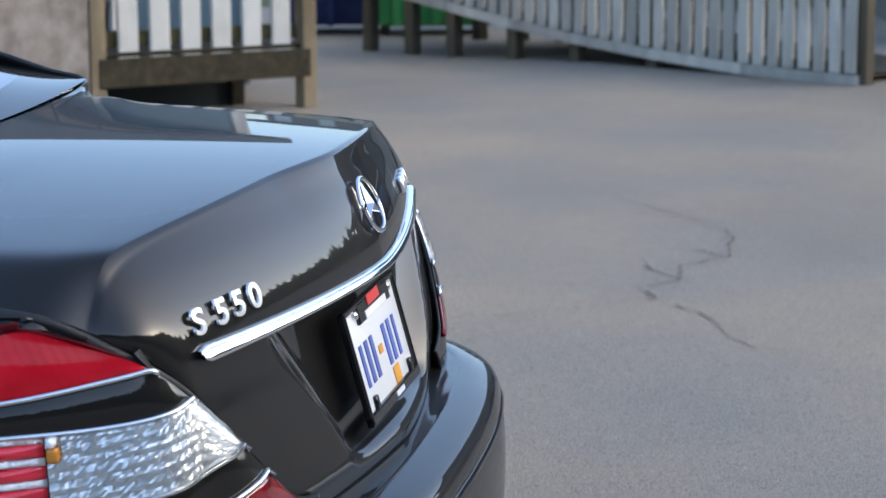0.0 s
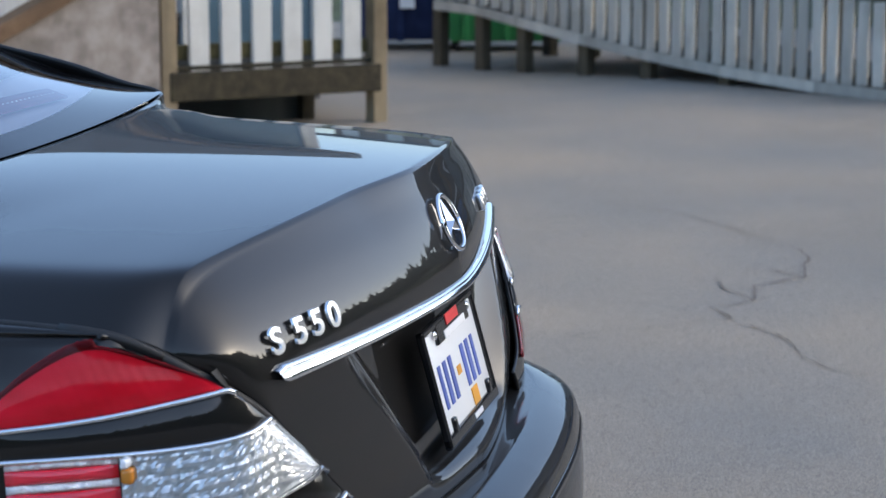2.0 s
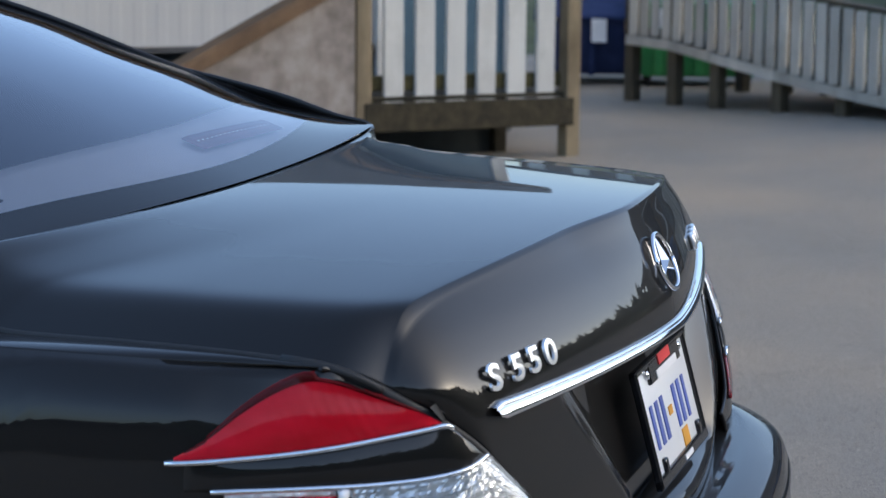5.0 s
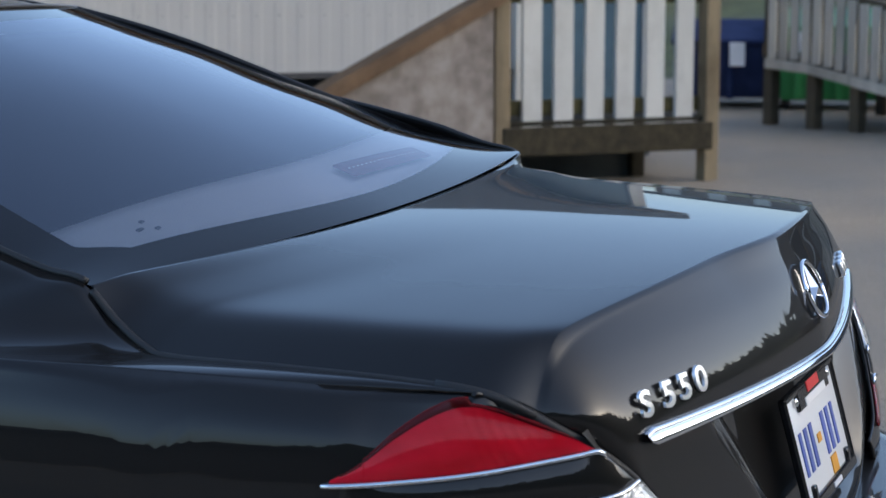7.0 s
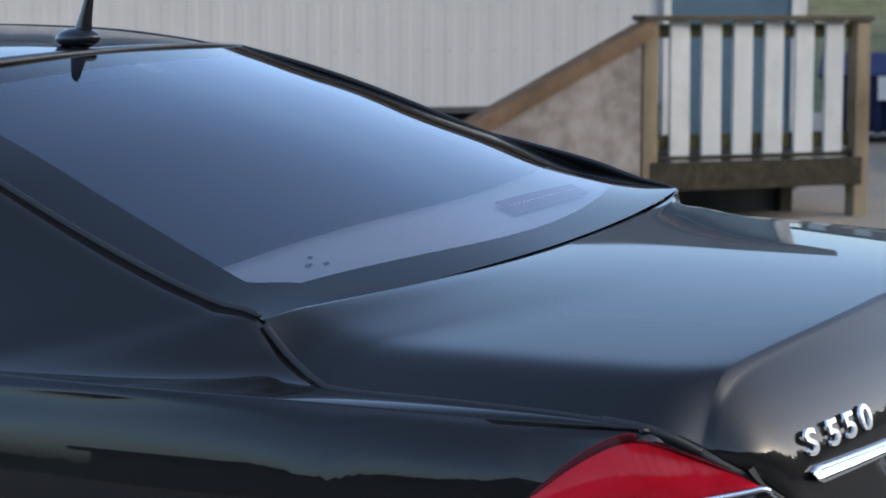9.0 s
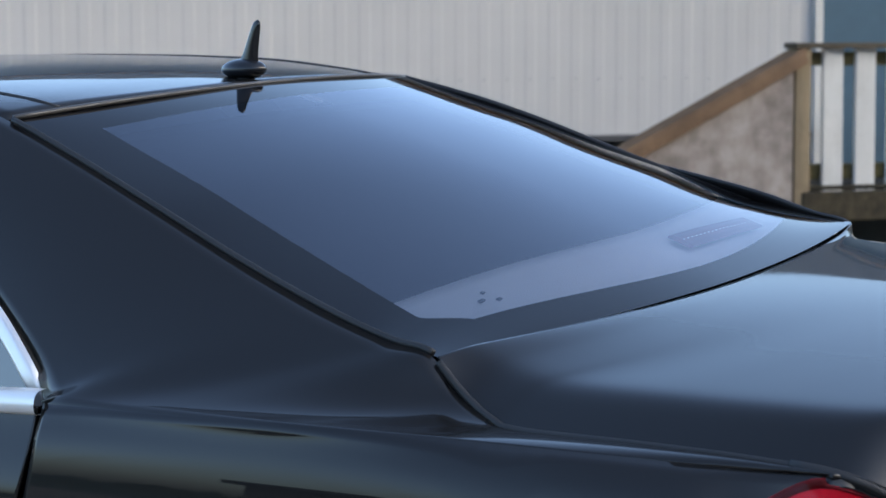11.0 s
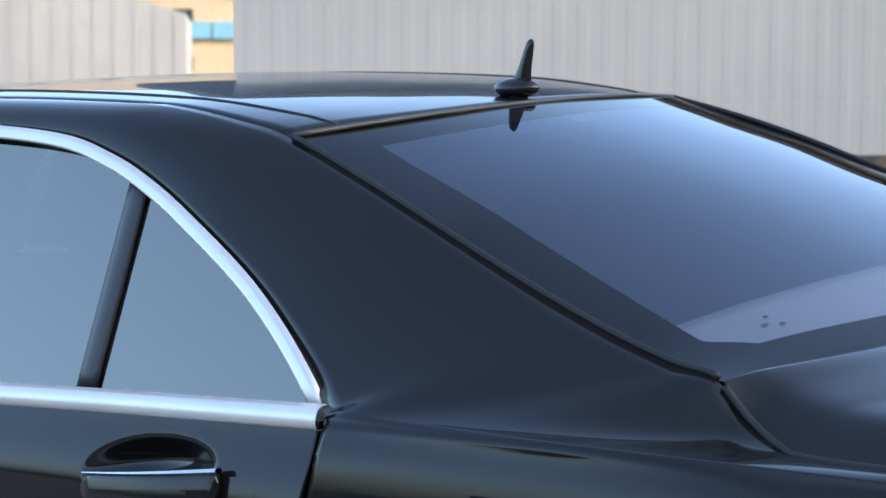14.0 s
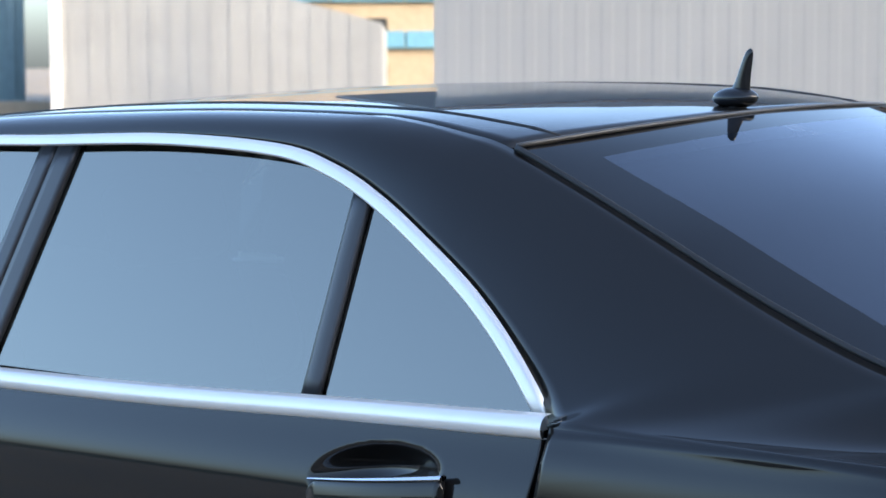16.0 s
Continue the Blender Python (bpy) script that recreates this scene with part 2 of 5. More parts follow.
# ---- ground ----
def ground_z(x, y):
    """The yard falls gently to the near side and to the left."""
    cx = 6 * math.tanh(x / 6)
    cy = y if y < 11 else 11 + 6 * math.tanh((y - 11) / 6)
    cy = max(cy, -6)
    near = 0.0148 * cx + 0.0376 * cy
    far = 0.0275 - 0.0009 * cx + 0.0268 * cy
    return lerp(near, far - 0.055 * sstep((-1.2 - x) / 1.6), sstep((y - 0.9) / 2.4))


def build_ground():
    xs = sorted({*np.arange(-16, 12.01, 0.4).round(3), *[-900, -300, -120, -60, -40, -28, -20, 16, 22, 32, 60, 120, 300, 900]})
    ys = sorted({*np.arange(-8, 18.01, 0.4).round(3), *[-900, -300, -100, -40, -20, -12, 22, 28, 40, 70, 140, 300, 900]})
    bm = bmesh.new()
    vs = [[bm.verts.new((x, y, ground_z(x, y) + 0.004 * noise.noise((x * 0.8, y * 0.8, 0)))) for y in ys] for x in xs]
    for i in range(len(xs) - 1):
        for j in range(len(ys) - 1):
            bm.faces.new((vs[i][j], vs[i + 1][j], vs[i + 1][j + 1], vs[i][j + 1]))
    tagged(obj("ground", bm, ASPHALT), "worn grey asphalt yard with cracks and stains", "ground", kind="structure")


build_ground()
# ---- the saloon ----
# car axes: x to the tail, y to the car's right, z up; the tail's middle is near x = 0
car = empty("car", pose(0, 0, 0, 2.156, -0.849, 0), "black four-door luxury saloon with chrome window trim, parked on asphalt", "car")

# half plan of the body at waist height, from nose to tail
PLAN = curve([(-5.14, 0, 0), (-5.10, 0.40, 0), (-4.95, 0.70, 0), (-4.65, 0.845, 0), (-4.10, 0.895, 0), (-3.3, 0.905, 0), (-2.5, 0.907, 0), (-1.8, 0.905, 0), (-1.3, 0.905, 0)])
# lower edge of the upper side: window arch, then the shoulder to the lamp
ARCH = [(-2.80, 0.662, 1.407), (-2.46, 0.661, 1.411), (-2.17, 0.667, 1.395), (-2.025, 0.679, 1.362), (-1.91, 0.696, 1.315), (-1.790, 0.724, 1.253), (-1.676, 0.752, 1.186), (-1.585, 0.781, 1.12), (-1.507, 0.812, 1.053), (-1.466, 0.840, 1.016)]
SHOULDER = [(-1.445, 0.864, 1.011), (-1.37, 0.869, 1.0115), (-1.22, 0.874, 1.012), (-1.05, 0.875, 1.014), (-0.90, 0.866, 1.012), (-0.78, 0.852, 1.008), (-0.60, 0.828, 1.0), (-0.44, 0.797, 0.99), (-0.33, 0.774, 0.984)]
# the ridge beside roof and rear window, then the edge of the boot lid
RIDGE = [(-2.80, 0.568, 1.446), (-2.40, 0.574, 1.450), (-2.05, 0.586, 1.443), (-1.93, 0.592, 1.434), (-1.81, 0.597, 1.413), (-1.722, 0.600, 1.392), (-1.56, 0.620, 1.328), (-1.42, 0.638, 1.268), (-1.27, 0.658, 1.203), (-1.17, 0.672, 1.163)]
LIDEDGE = [(-1.06, 0.689, 1.124), (-0.97, 0.702, 1.098), (-0.902, 0.711, 1.085), (-0.854, 0.720, 1.039), (-0.801, 0.740, 1.012), (-0.754, 0.750, 1.002), (-0.587, 0.760, 1.001), (-0.43, 0.765, 0.996), (-0.313, 0.761, 0.984)]
LOWEDGE = curve(ARCH + SHOULDER)
HIGHEDGE = curve(RIDGE + LIDEDGE)
# the tail corner behind the lamp: plan (z 0.88) and top edge
CORNER = curve([(-1.448, 0.902, 0), (-1.1, 0.902, 0), (-0.85, 0.895, 0), (-0.65, 0.880, 0), (-0.486, 0.853, 0), (-0.40, 0.822, 0), (-0.325, 0.790, 0), (-0.255, 0.752, 0), (-0.180, 0.705, 0), (-0.150, 0.655, 0), (-0.112, 0.590, 0), (-0.080, 0.50, 0), (-0.068, 0.40, 0)])
CORNERTOP = curve([(-1.450, 0.864, 1.011), (-1.1, 0.875, 1.014), (-0.86, 0.862, 1.011), (-0.65, 0.836, 1.002), (-0.50, 0.808, 0.994), (-0.41, 0.790, 0.988), (-0.330, 0.774, 0.984), (-0.255, 0.737, 0.957), (-0.190, 0.705, 0.915), (-0.156, 0.650, 0.860), (-0.117, 0.583, 0.785), (-0.078, 0.492, 0.690), (-0.066, 0.40, 0.66)])
PLAN_Y = table((-1.448, 0.902), (-1.1, 0.902), (-0.85, 0.895), (-0.65, 0.880), (-0.486, 0.853), (-0.40, 0.824), (-0.33, 0.792))


def SWELL(z):
    """How far the side stands out at height z."""
    return 0.012 - (0.590 * (z - 0.64) ** 2.73 if z > 0.64 else 0.20 * (0.64 - z) ** 2)


WHEELS_X = (-1.16, -4.325)


def arch_z(x, low):
    """The lower edge of the side, with round openings over the wheels."""
    for w in WHEELS_X:
        d = abs(x - w)
        if d < 0.385:
            low = max(low, 0.335 + math.sqrt(0.385 ** 2 - d * d))
    return low


def side_section(base, top, low, v, side):
    """A point of a side panel: base is the plan, top the upper edge."""
    z = lerp(low, top.z, v)
    k = max(0.0, (z - (top.z - 0.055)) / 0.055) ** 2.0
    y = base.y + SWELL(z)
    x = base.x + (SWELL(z) * 0.9 if base.x > -0.5 and base.y < 0.84 else 0)
    return Vector((lerp(x, top.x, k), side * lerp(y, top.y, k), z))


def corner_point(u, z, side):
    t = CORNERTOP(u)
    return side_section(CORNER(u), t, 0.3, (z - 0.3) / (t.z - 0.3), side)


# the far side of the car stands a little fuller than the near one
FAR_LIFT = table((-2.9, -0.010), (-1.85, -0.010), (-1.72, 0.0), (-1.56, 0.020), (-1.42, 0.033), (-1.20, 0.041), (-1.06, 0.037), (-0.90, 0.022), (-0.74, 0.010), (-0.60, 0.0))


def upper_side(u, v, side):
    b, r = LOWEDGE(u), HIGHEDGE(u)
    if side > 0:
        r = r + Vector((0.095 * sstep((u - 0.45) / 0.12) * (1 - sstep((u - 0.66) / 0.12)), 0, FAR_LIFT(r.x)))
    bulge = 0.012 + 0.008 * (1 - sstep((u - 0.15) / 0.2)) - 0.022 * sstep((u - 0.48) / 0.2) + 0.018 * sstep((u - 0.72) / 0.14)
    if side > 0:
        bulge *= 0.25
    p = b.lerp(r, v) + Vector((0, 0.8, 0.6)) * bulge * 4 * v * (1 - v)
    return Vector((p.x, side * p.y, p.z))


def build_side(side):
    flip = side > 0
    # quarter panel with the pillar and roof rail in one pressing
    bm = grid(lambda u, v: upper_side(u, v, side), 108, 12, flip=flip)

    fore_lo = curve([(-2.80, 0.662, 1.407), (-3.1, 0.666, 1.400), (-3.4, 0.674, 1.374), (-3.65, 0.707, 1.285), (-3.97, 0.80, 0.985)])
    fore_hi = curve([(-2.80, 0.568, 1.446), (-3.1, 0.575, 1.434), (-3.4, 0.60, 1.398), (-3.70, 0.625, 1.30), (-4.06, 0.74, 0.99)])
    sink = Vector((0, 0, 0.010 if side > 0 else 0))
    grid(lambda u, v: (lambda p: Vector((p.x, side * p.y, p.z)))(fore_lo(u).lerp(fore_hi(u) - sink, v) + Vector((0, 0.8, 0.6)) * 0.080 * v * (1 - v)), 40, 12, bm, flip=not flip)
    bmesh.ops.remove_doubles(bm, verts=bm.verts, dist=0.0025)

    def low_at(x, t):
        return min(arch_z(x, 0.24) if x < -0.72 else lerp(0.24, 0.62, sstep((x + 0.74) / 0.1)), t - 0.02)

    def lower(u, v):
        t = LOWEDGE(lerp(60 / 108, 1, u))
        p = side_section(Vector((t.x, PLAN_Y(t.x), 0)), t, low_at(t.x, t.z), v, side)
        p.x -= 0.10 * sstep((1.0 - p.z) / 0.5) * (1 - sstep(u / 0.35))
        return p

    def behind_lamp(u, v):
        c, t = CORNER(lerp(0.5, 1, u)), CORNERTOP(lerp(0.5, 1, u))
        return side_section(c, t, low_at(c.x, t.z), v * (1 - 0.045 * sstep((u - 0.04) / 0.1)), side)

    grid(lower, 48, 26, bm, flip=flip)
    grid(behind_lamp, 48, 26, bm, flip=flip)
    part("quarter_panel", bm, PAINT, car, solid=0.006)
    # doors and front wing
    def strip(name, a, b, low0, label=""):
        def f(u, v):
            x0 = lerp(a, b, u)
            top = 0.978 + 0.028 * sstep((x0 + 3.6) / 2.1) - 0.05 * sstep((-3.95 - x0) / 1.0)
            z = lerp(arch_z(x0, low0), top, v)
            x = x0 - (0.10 * sstep((1.0 - z) / 0.5) if a > -3 else 0) * u - 0.05 * sstep((1.0 - z) / 0.6) * (1 - u)
            k = max(0.0, (z - (top - 0.13)) / 0.13) ** 2.0
            y = PLAN(0).y
            lo, hi = 0.0, 1.0
            for _ in range(18):
                m = (lo + hi) / 2
                if PLAN(m).x < x0:
                    lo = m
                else:
                    hi = m
            y = PLAN(lo).y + SWELL(z)
            y = lerp(y, 0.866 - 0.09 * sstep((-4.2 - x0) / 0.8), k)
            for hx in (-1.775, -2.98):
                hz = z - 0.912 - (x - hx) * 0.11
                r2 = ((x - hx - 0.01) / 0.135) ** 2 + (hz / (0.046 if hz > 0 else 0.05)) ** 2
                if r2 < 1:
                    y -= 0.046 * (1 - r2) ** 1.25
            return Vector((x, side * y, z))
        return part(name, grid(f, (280 if side < 0 else 80) if 'door' in name else 30, (150 if side < 0 else 40) if 'door' in name else 24, flip=flip), PAINT, car, solid=0.004)

    rear_door = strip("rear_door", -2.862, -1.455, 0.24)
    front_door = strip("front_door", -3.93, -2.869, 0.24)
    strip("front_wing", -4.95, -3.937, 0.26)
    # chrome along the window foot and over the arch
    belt = curve([(-3.95, 0.852, 0.972), (-3.2, 0.872, 0.976), (-2.42, 0.873, 0.984), (-1.87, 0.867, 1.000), (-1.452, 0.870, 1.013)])

    def belt_strip(u, v):
        p = belt(u)
        a = v * math.pi
        h = 0.0175
        return Vector((p.x, side * (p.y - 0.022 + 0.024 * max(math.sin(a), 0) ** 0.45 + 0.010 * (1 - v)), p.z - 0.020 + h * (1 - math.cos(a))))
    part("window_foot_trim", grid(belt_strip, 60, 10, flip=flip), SATIN, car, "satin chrome window trim")
    line = curve([(-3.95, 0.80, 0.985), (-3.65, 0.705, 1.28), (-3.4, 0.672, 1.37), (-3.1, 0.664, 1.398)] + [(p[0], p[1] + 0.002, p[2] - 0.004) for p in ARCH[:-1]] + [(-1.480, 0.815, 0.998)])
    wide = table((0, 0.018), (0.35, 0.020), (0.62, 0.023), (0.9, 0.026), (1, 0.026))

    def arch_strip(u, v):
        p, q = line(u), line(min(u + 0.01, 1)) - line(max(u - 0.01, 0))
        q.normalize()
        across = Vector((-q.z, 0, q.x))
        if across.z > 0 or across.x > 0.5:
            across = -across
        across = Vector((across.x, -0.46 * across.z - 0.10 * abs(across.x), across.z))
        p = p + across * wide(u) * (v * 1.05 - 0.35)
        return Vector((p.x, side * (p.y + 0.004 + 0.007 * (1 - (2 * v - 1) ** 6)), p.z))
    part("window_arch_trim", grid(arch_strip, 120, 12, flip=not flip), SATIN, car, "satin chrome window trim")
    # windows: main pane, quarter light, front pane
    def pane(x0, x1):
        def f(u, v):
            z = lerp(0.985, 1.40, v)
            x = lerp(x0(z), x1(z), u)
            top = 1.43
            for k in range(len(ARCH) - 1):
                a, b = ARCH[k], ARCH[k + 1]
                if a[0] <= x <= b[0]:
                    top = lerp(a[2], b[2], (x - a[0]) / (b[0] - a[0])) - 0.008
            if x > ARCH[-1][0]:
                top = 1.0
            if x < -3.1:
                top = 1.395 - (-3.1 - x) ** 1.6 * 0.42
            z = min(z, top)
            return Vector((x, side * (0.792 - (z - 1.002) * 0.363), z))
        return f
    post = lambda z: -1.990 + (z - 1.0) * 0.085
    part("rear_side_window", grid(pane(lambda z: -2.872 + (z - 1) * 0.31, post), 40, 30, flip=flip), SIDEGLASS, rear_door, "tinted side window")
    part("quarter_light", grid(pane(lambda z: post(z) + 0.02, lambda z: -1.50), 30, 30, flip=flip), SIDEGLASS, rear_door, "tinted quarter light")
    part("front_side_window", grid(pane(lambda z: -3.95, lambda z: -2.952 + (z - 1) * 0.31), 40, 30, flip=flip), SIDEGLASS, front_door, "tinted side window")
    bar = bmesh.new()
    for dx, w in ((0.0, 0.021),):
        grid(lambda u, v: Vector((post(lerp(0.985, 1.335, v)) + (u - 0.5) * 2 * w, side * (0.800 - (lerp(0.985, 1.335, v) - 1.002) * 0.363 + 0.004 * math.sin(u * math.pi)), lerp(0.985, 1.335, v))), 6, 8, bm=bar, flip=flip)
    part("window_divider", bar, GREY_TRIM, rear_door, "dark grey divider bar", solid=0.01)
    for a, b, dad in ((-2.945, -2.900, front_door), (-2.893, -2.837, rear_door)):
        part("pillar_cover", grid(lambda u, v: Vector((lerp(a, b, u) + (lerp(0.985, 1.40, v) - 1) * 0.305, side * (0.803 - (lerp(0.985, 1.40, v) - 1.002) * 0.363), lerp(0.985, 1.40, v))), 4, 8, flip=flip), GREY_TRIM, dad, "dark grey door pillar", solid=0.012)
    # handles
    for x0, dad in ((-1.775, rear_door), (-2.98, front_door)):
        handle(x0, side, dad)
    # lamp cluster
    tail_lamp(side)


def handle(xc, side, door):
    """A bowl with a bar handle and its bright strip."""
    zc, yb = 0.915, 0.888
    h = new("door_handle")
    h.parent = door
    h["label"] = "black door handle with a bright strip"
    tilt = lambda x: (x - xc) * 0.11

    def bar(u, v):
        # flat face leaning back, pointed at the fore end, square at the rear
        a = v * math.tau
        x = xc + 0.020 + (u - 0.5) * 0.290
        w = min(1, (u / 0.10) ** 0.6) * min(1, ((1 - u) / 0.03) ** 0.5)
        c, q = math.cos(a), math.sin(a)
        c, q = math.copysign(abs(c) ** 0.5, c), math.copysign(abs(q) ** 0.5, q)
        bow = 0.022 + 0.012 * math.sin(u * math.pi)
        dz = 0.0235 * q * w
        return Vector((x, side * (yb + bow + 0.009 * c * w - 0.22 * dz), zc - 0.030 + tilt(x) + dz))
    part("handle_bar", grid(bar, 60, 24), PAINT, h)

    def bright(u, v):
        x = xc + 0.026 + (u - 0.5) * 0.276
        thick = 0.0022 + 0.0026 * u
        return Vector((x, side * (yb + 0.022 + 0.012 * math.sin(u * math.pi) + 0.008 * math.cos(v * math.tau)), zc - 0.006 + tilt(x) + thick * math.sin(v * math.tau)))
    part("handle_strip", grid(bright, 40, 10), CHROME, h, "chrome strip")


def tail_lamp(side):
    lamp = new("tail_lamp")
    lamp.parent = car
    lamp["label"] = "wrap-round tail lamp, red above clear, with chrome lines"
    # heights along the corner: 0.333 is the lamp's outer tip, 0.667 the inner tip of the red lens
    one = table((0.33, 0.880), (0.417, 0.884), (0.5, 0.890), (0.583, 0.899), (0.667, 0.911))
    top = table((0.33, 0.882), (0.375, 0.914), (0.417, 0.945), (0.455, 0.968), (0.49, 0.982), (0.52, 0.980), (0.583, 0.951), (0.667, 0.912))
    two = table((0.36, 0.846), (0.48, 0.846), (0.61, 0.847), (0.72, 0.860), (0.76, 0.866))
    three = table((0.42, 0.735), (0.50, 0.738), (0.60, 0.748), (0.72, 0.763), (0.83, 0.783))
    four = table((0.45, 0.672), (0.60, 0.680), (0.74, 0.706), (0.875, 0.740))
    seam = lambda u: CORNERTOP(u).z - 0.008

    def surf(u, z, out):
        p, q = corner_point(max(u - 0.01, 0), z, side), corner_point(min(u + 0.01, 1), z, side)
        n = (q - p).cross(Vector((0, 0, 1))).normalized()
        if n.x < 0:
            n = -n
        return corner_point(u, z, side) + n * out

    def lens(u0, u1, lo, hi, out, n=30, m=10):
        """Between two height curves, from u0 to u1 along the corner."""
        def f(u, v):
            w = lerp(u0, u1, u)
            b = min(hi(w), seam(w) if w > 0.5 else 2)
            a = min(lo(w), b - 0.0005)
            return surf(w, lerp(a, b, v), out + 0.004 * math.sin(math.pi * v) * math.sin(math.pi * u))
        return grid(f, n, m, flip=side > 0)
    part("red_lens", lens(0.333, 0.667, lambda u: one(u) + 0.003, top, 0.0065, 60, 16), REDGLASS, lamp, "glossy red lens")

    def bowl(u, v):
        w = lerp(0.336, 0.664, u)
        b = min(top(w), seam(w) if w > 0.5 else 2)
        a = min(one(w) + 0.003, b - 0.0005)
        flute = 0.0003 * math.sin(w * 420 + 14 * v) * sstep((w - 0.44) / 0.02) * sstep((0.60 - w) / 0.03)
        hump = 0.0022 * math.exp(-((w - 0.52) / 0.05) ** 2 - ((v - 0.40 - (w - 0.5) * 2) / 0.18) ** 2)
        return surf(w, lerp(a, b, v), 0.0025 + flute + hump)
    part("lamp_bowl", grid(bowl, 150, 30, flip=side > 0), REDBOWL, lamp, "fluted bowl behind the red lens")
    part("lamp_bezel", lens(0.345, 0.655, lambda u: lerp(one(u), top(u), 0.86), top, 0.0035, 60, 4), REDRIM, lamp, "dark red lens rim")

    def line(fn, u0, u1, r=0.0040):
        return tube([surf(lerp(u0, u1, i / 40), min(fn(lerp(u0, u1, i / 40)), seam(lerp(u0, u1, i / 40)) if lerp(u0, u1, i / 40) > 0.5 else 2), side and 0.007) for i in range(41)], r, 6)
    part("chrome_line", line(one, 0.33, 0.672), CHROME, lamp)
    part("chrome_line", line(two, 0.37, 0.745), CHROME, lamp)
    part("chrome_line", line(three, 0.43, 0.836), CHROME, lamp)
    part("chrome_line", line(four, 0.47, 0.875), CHROME, lamp)
    part("dark_lamp_band", lens(0.345, 0.742, two, one, 0.004), PAINT, lamp, solid=0.004)
    rng = random.Random(7)

    def facets(u, v):
        w = lerp(0.523, 0.832, u)
        b = min(two(w), seam(w) if w > 0.5 else 2)
        a = min(three(w), b - 0.0005)
        return surf(w, lerp(a, b, v), 0.0045 + 0.0011 * math.sin(v * 42) + rng.uniform(-0.0011, 0.0011))
    part("lamp_reflector", grid(facets, 64, 26, flip=side > 0), FACET, lamp, "faceted bright reflector", smooth=False)
    part("clear_lens", lens(0.523, 0.832, three, two, 0.012), CLEARLENS, lamp, "clear lens")
    part("amber_bulb", box((0.016, 0.022, 0.020), surf(0.533, 0.822, 0.007), bevel=0.005), AMBER, lamp, "amber bulb")
    part("bulb_shield", box((0.010, 0.030, 0.012), surf(0.533, 0.838, 0.008), bevel=0.004), WHITE, lamp, "white bulb shield")
    for k in range(4):
        lo = lambda u, k=k: lerp(three(u), two(u), k / 4)
        hi = lambda u, k=k: lerp(three(u), two(u), (k + 0.62) / 4)
        up = lambda u, k=k: lerp(three(u), two(u), (k + 1) / 4)
        part("red_lens_rib", lens(0.385, 0.521, lo, hi, 0.006, 10, 4), REDLENS, lamp, solid=0.004)
        part("white_lens_rib", lens(0.385, 0.521, hi, up, 0.005, 10, 3), REFLECTOR, lamp, solid=0.004)
    part("dark_lamp_band", lens(0.44, 0.872, four, three, 0.004), PAINT, lamp, solid=0.004)
    part("lower_red_lens", lens(0.48, 0.93, lambda u: four(u) - 0.075, lambda u: four(u) - 0.004, 0.005), REDDARK, lamp, solid=0.004)


# ---- roof, rear window, boot lid ----
roof_mid = table((-4.0, 1.30), (-3.7, 1.375), (-3.4, 1.425), (-3.0, 1.452), (-2.6, 1.466), (-2.2, 1.459), (-1.95, 1.445), (-1.8, 1.433), (-1.72, 1.425), (-1.63, 1.415))


def roof_edge(x):
    """Half width and height of the roof's side at x."""
    lo, hi = 0.0, 0.5
    if x < -2.8:
        return 0.568, 1.446 - 0.03 * ((-2.8 - x) / 0.6) ** 1.6
    for _ in range(22):
        m = (lo + hi) / 2
        if HIGHEDGE(m).x < x:
            lo = m
        else:
            hi = m
    p = HIGHEDGE(lo)
    return p.y, p.z


def roof_point(x, s):
    """The roof at x, s from -1 to 1 across."""
    w, ze = roof_edge(x)
    zc = roof_mid(x)
    return Vector((x, s * w, zc - (zc - ze) * (0.5 * s * s + 0.5 * abs(s) ** 8) - (0.010 * s * s if s > 0 else 0)))


def glass_top(s):
    return Vector((-1.634 - 0.075 * abs(s) ** 2.5, s * 0.594, 1.414 - 0.022 * abs(s) ** 2.2))


def glass_foot(s):
    return Vector((-0.744 - 0.145 * s * s, s * 0.700, 1.099 - (0.018 if s < 0 else 0.006) * abs(s) ** 3))


GLASS_SIDE = curve([(-1.709, 0.594, 1.390), (-1.56, 0.612, 1.322), (-1.42, 0.629, 1.262), (-1.27, 0.648, 1.197), (-1.06, 0.678, 1.118), (-0.97, 0.690, 1.094), (-0.893, 0.700, 1.080)])


def rear_glass_point(s, v):
    a, b = glass_top(0), glass_foot(0)
    mid = Vector((lerp(a.x, b.x, v), 0, lerp(a.z, b.z, v) + 0.056 * v * (1 - v)))
    e = GLASS_SIDE(v)
    k = abs(s)
    lift = FAR_LIFT(e.x) + 0.004 if s > 0 else 0
    back = 0.095 * v ** 3 * k ** 2 if s > 0 else 0
    return Vector((lerp(mid.x, e.x, k ** lerp(2.2, 2.0, v)) + back, s * e.y, lerp(mid.z, e.z + lift, k ** lerp(1.85, 2.4, v ** 3))))


def deck_front(s):
    p = glass_foot(s)
    return Vector((p.x + 0.005, s * 0.711, p.z - 0.001 - 0.004 * abs(s)))


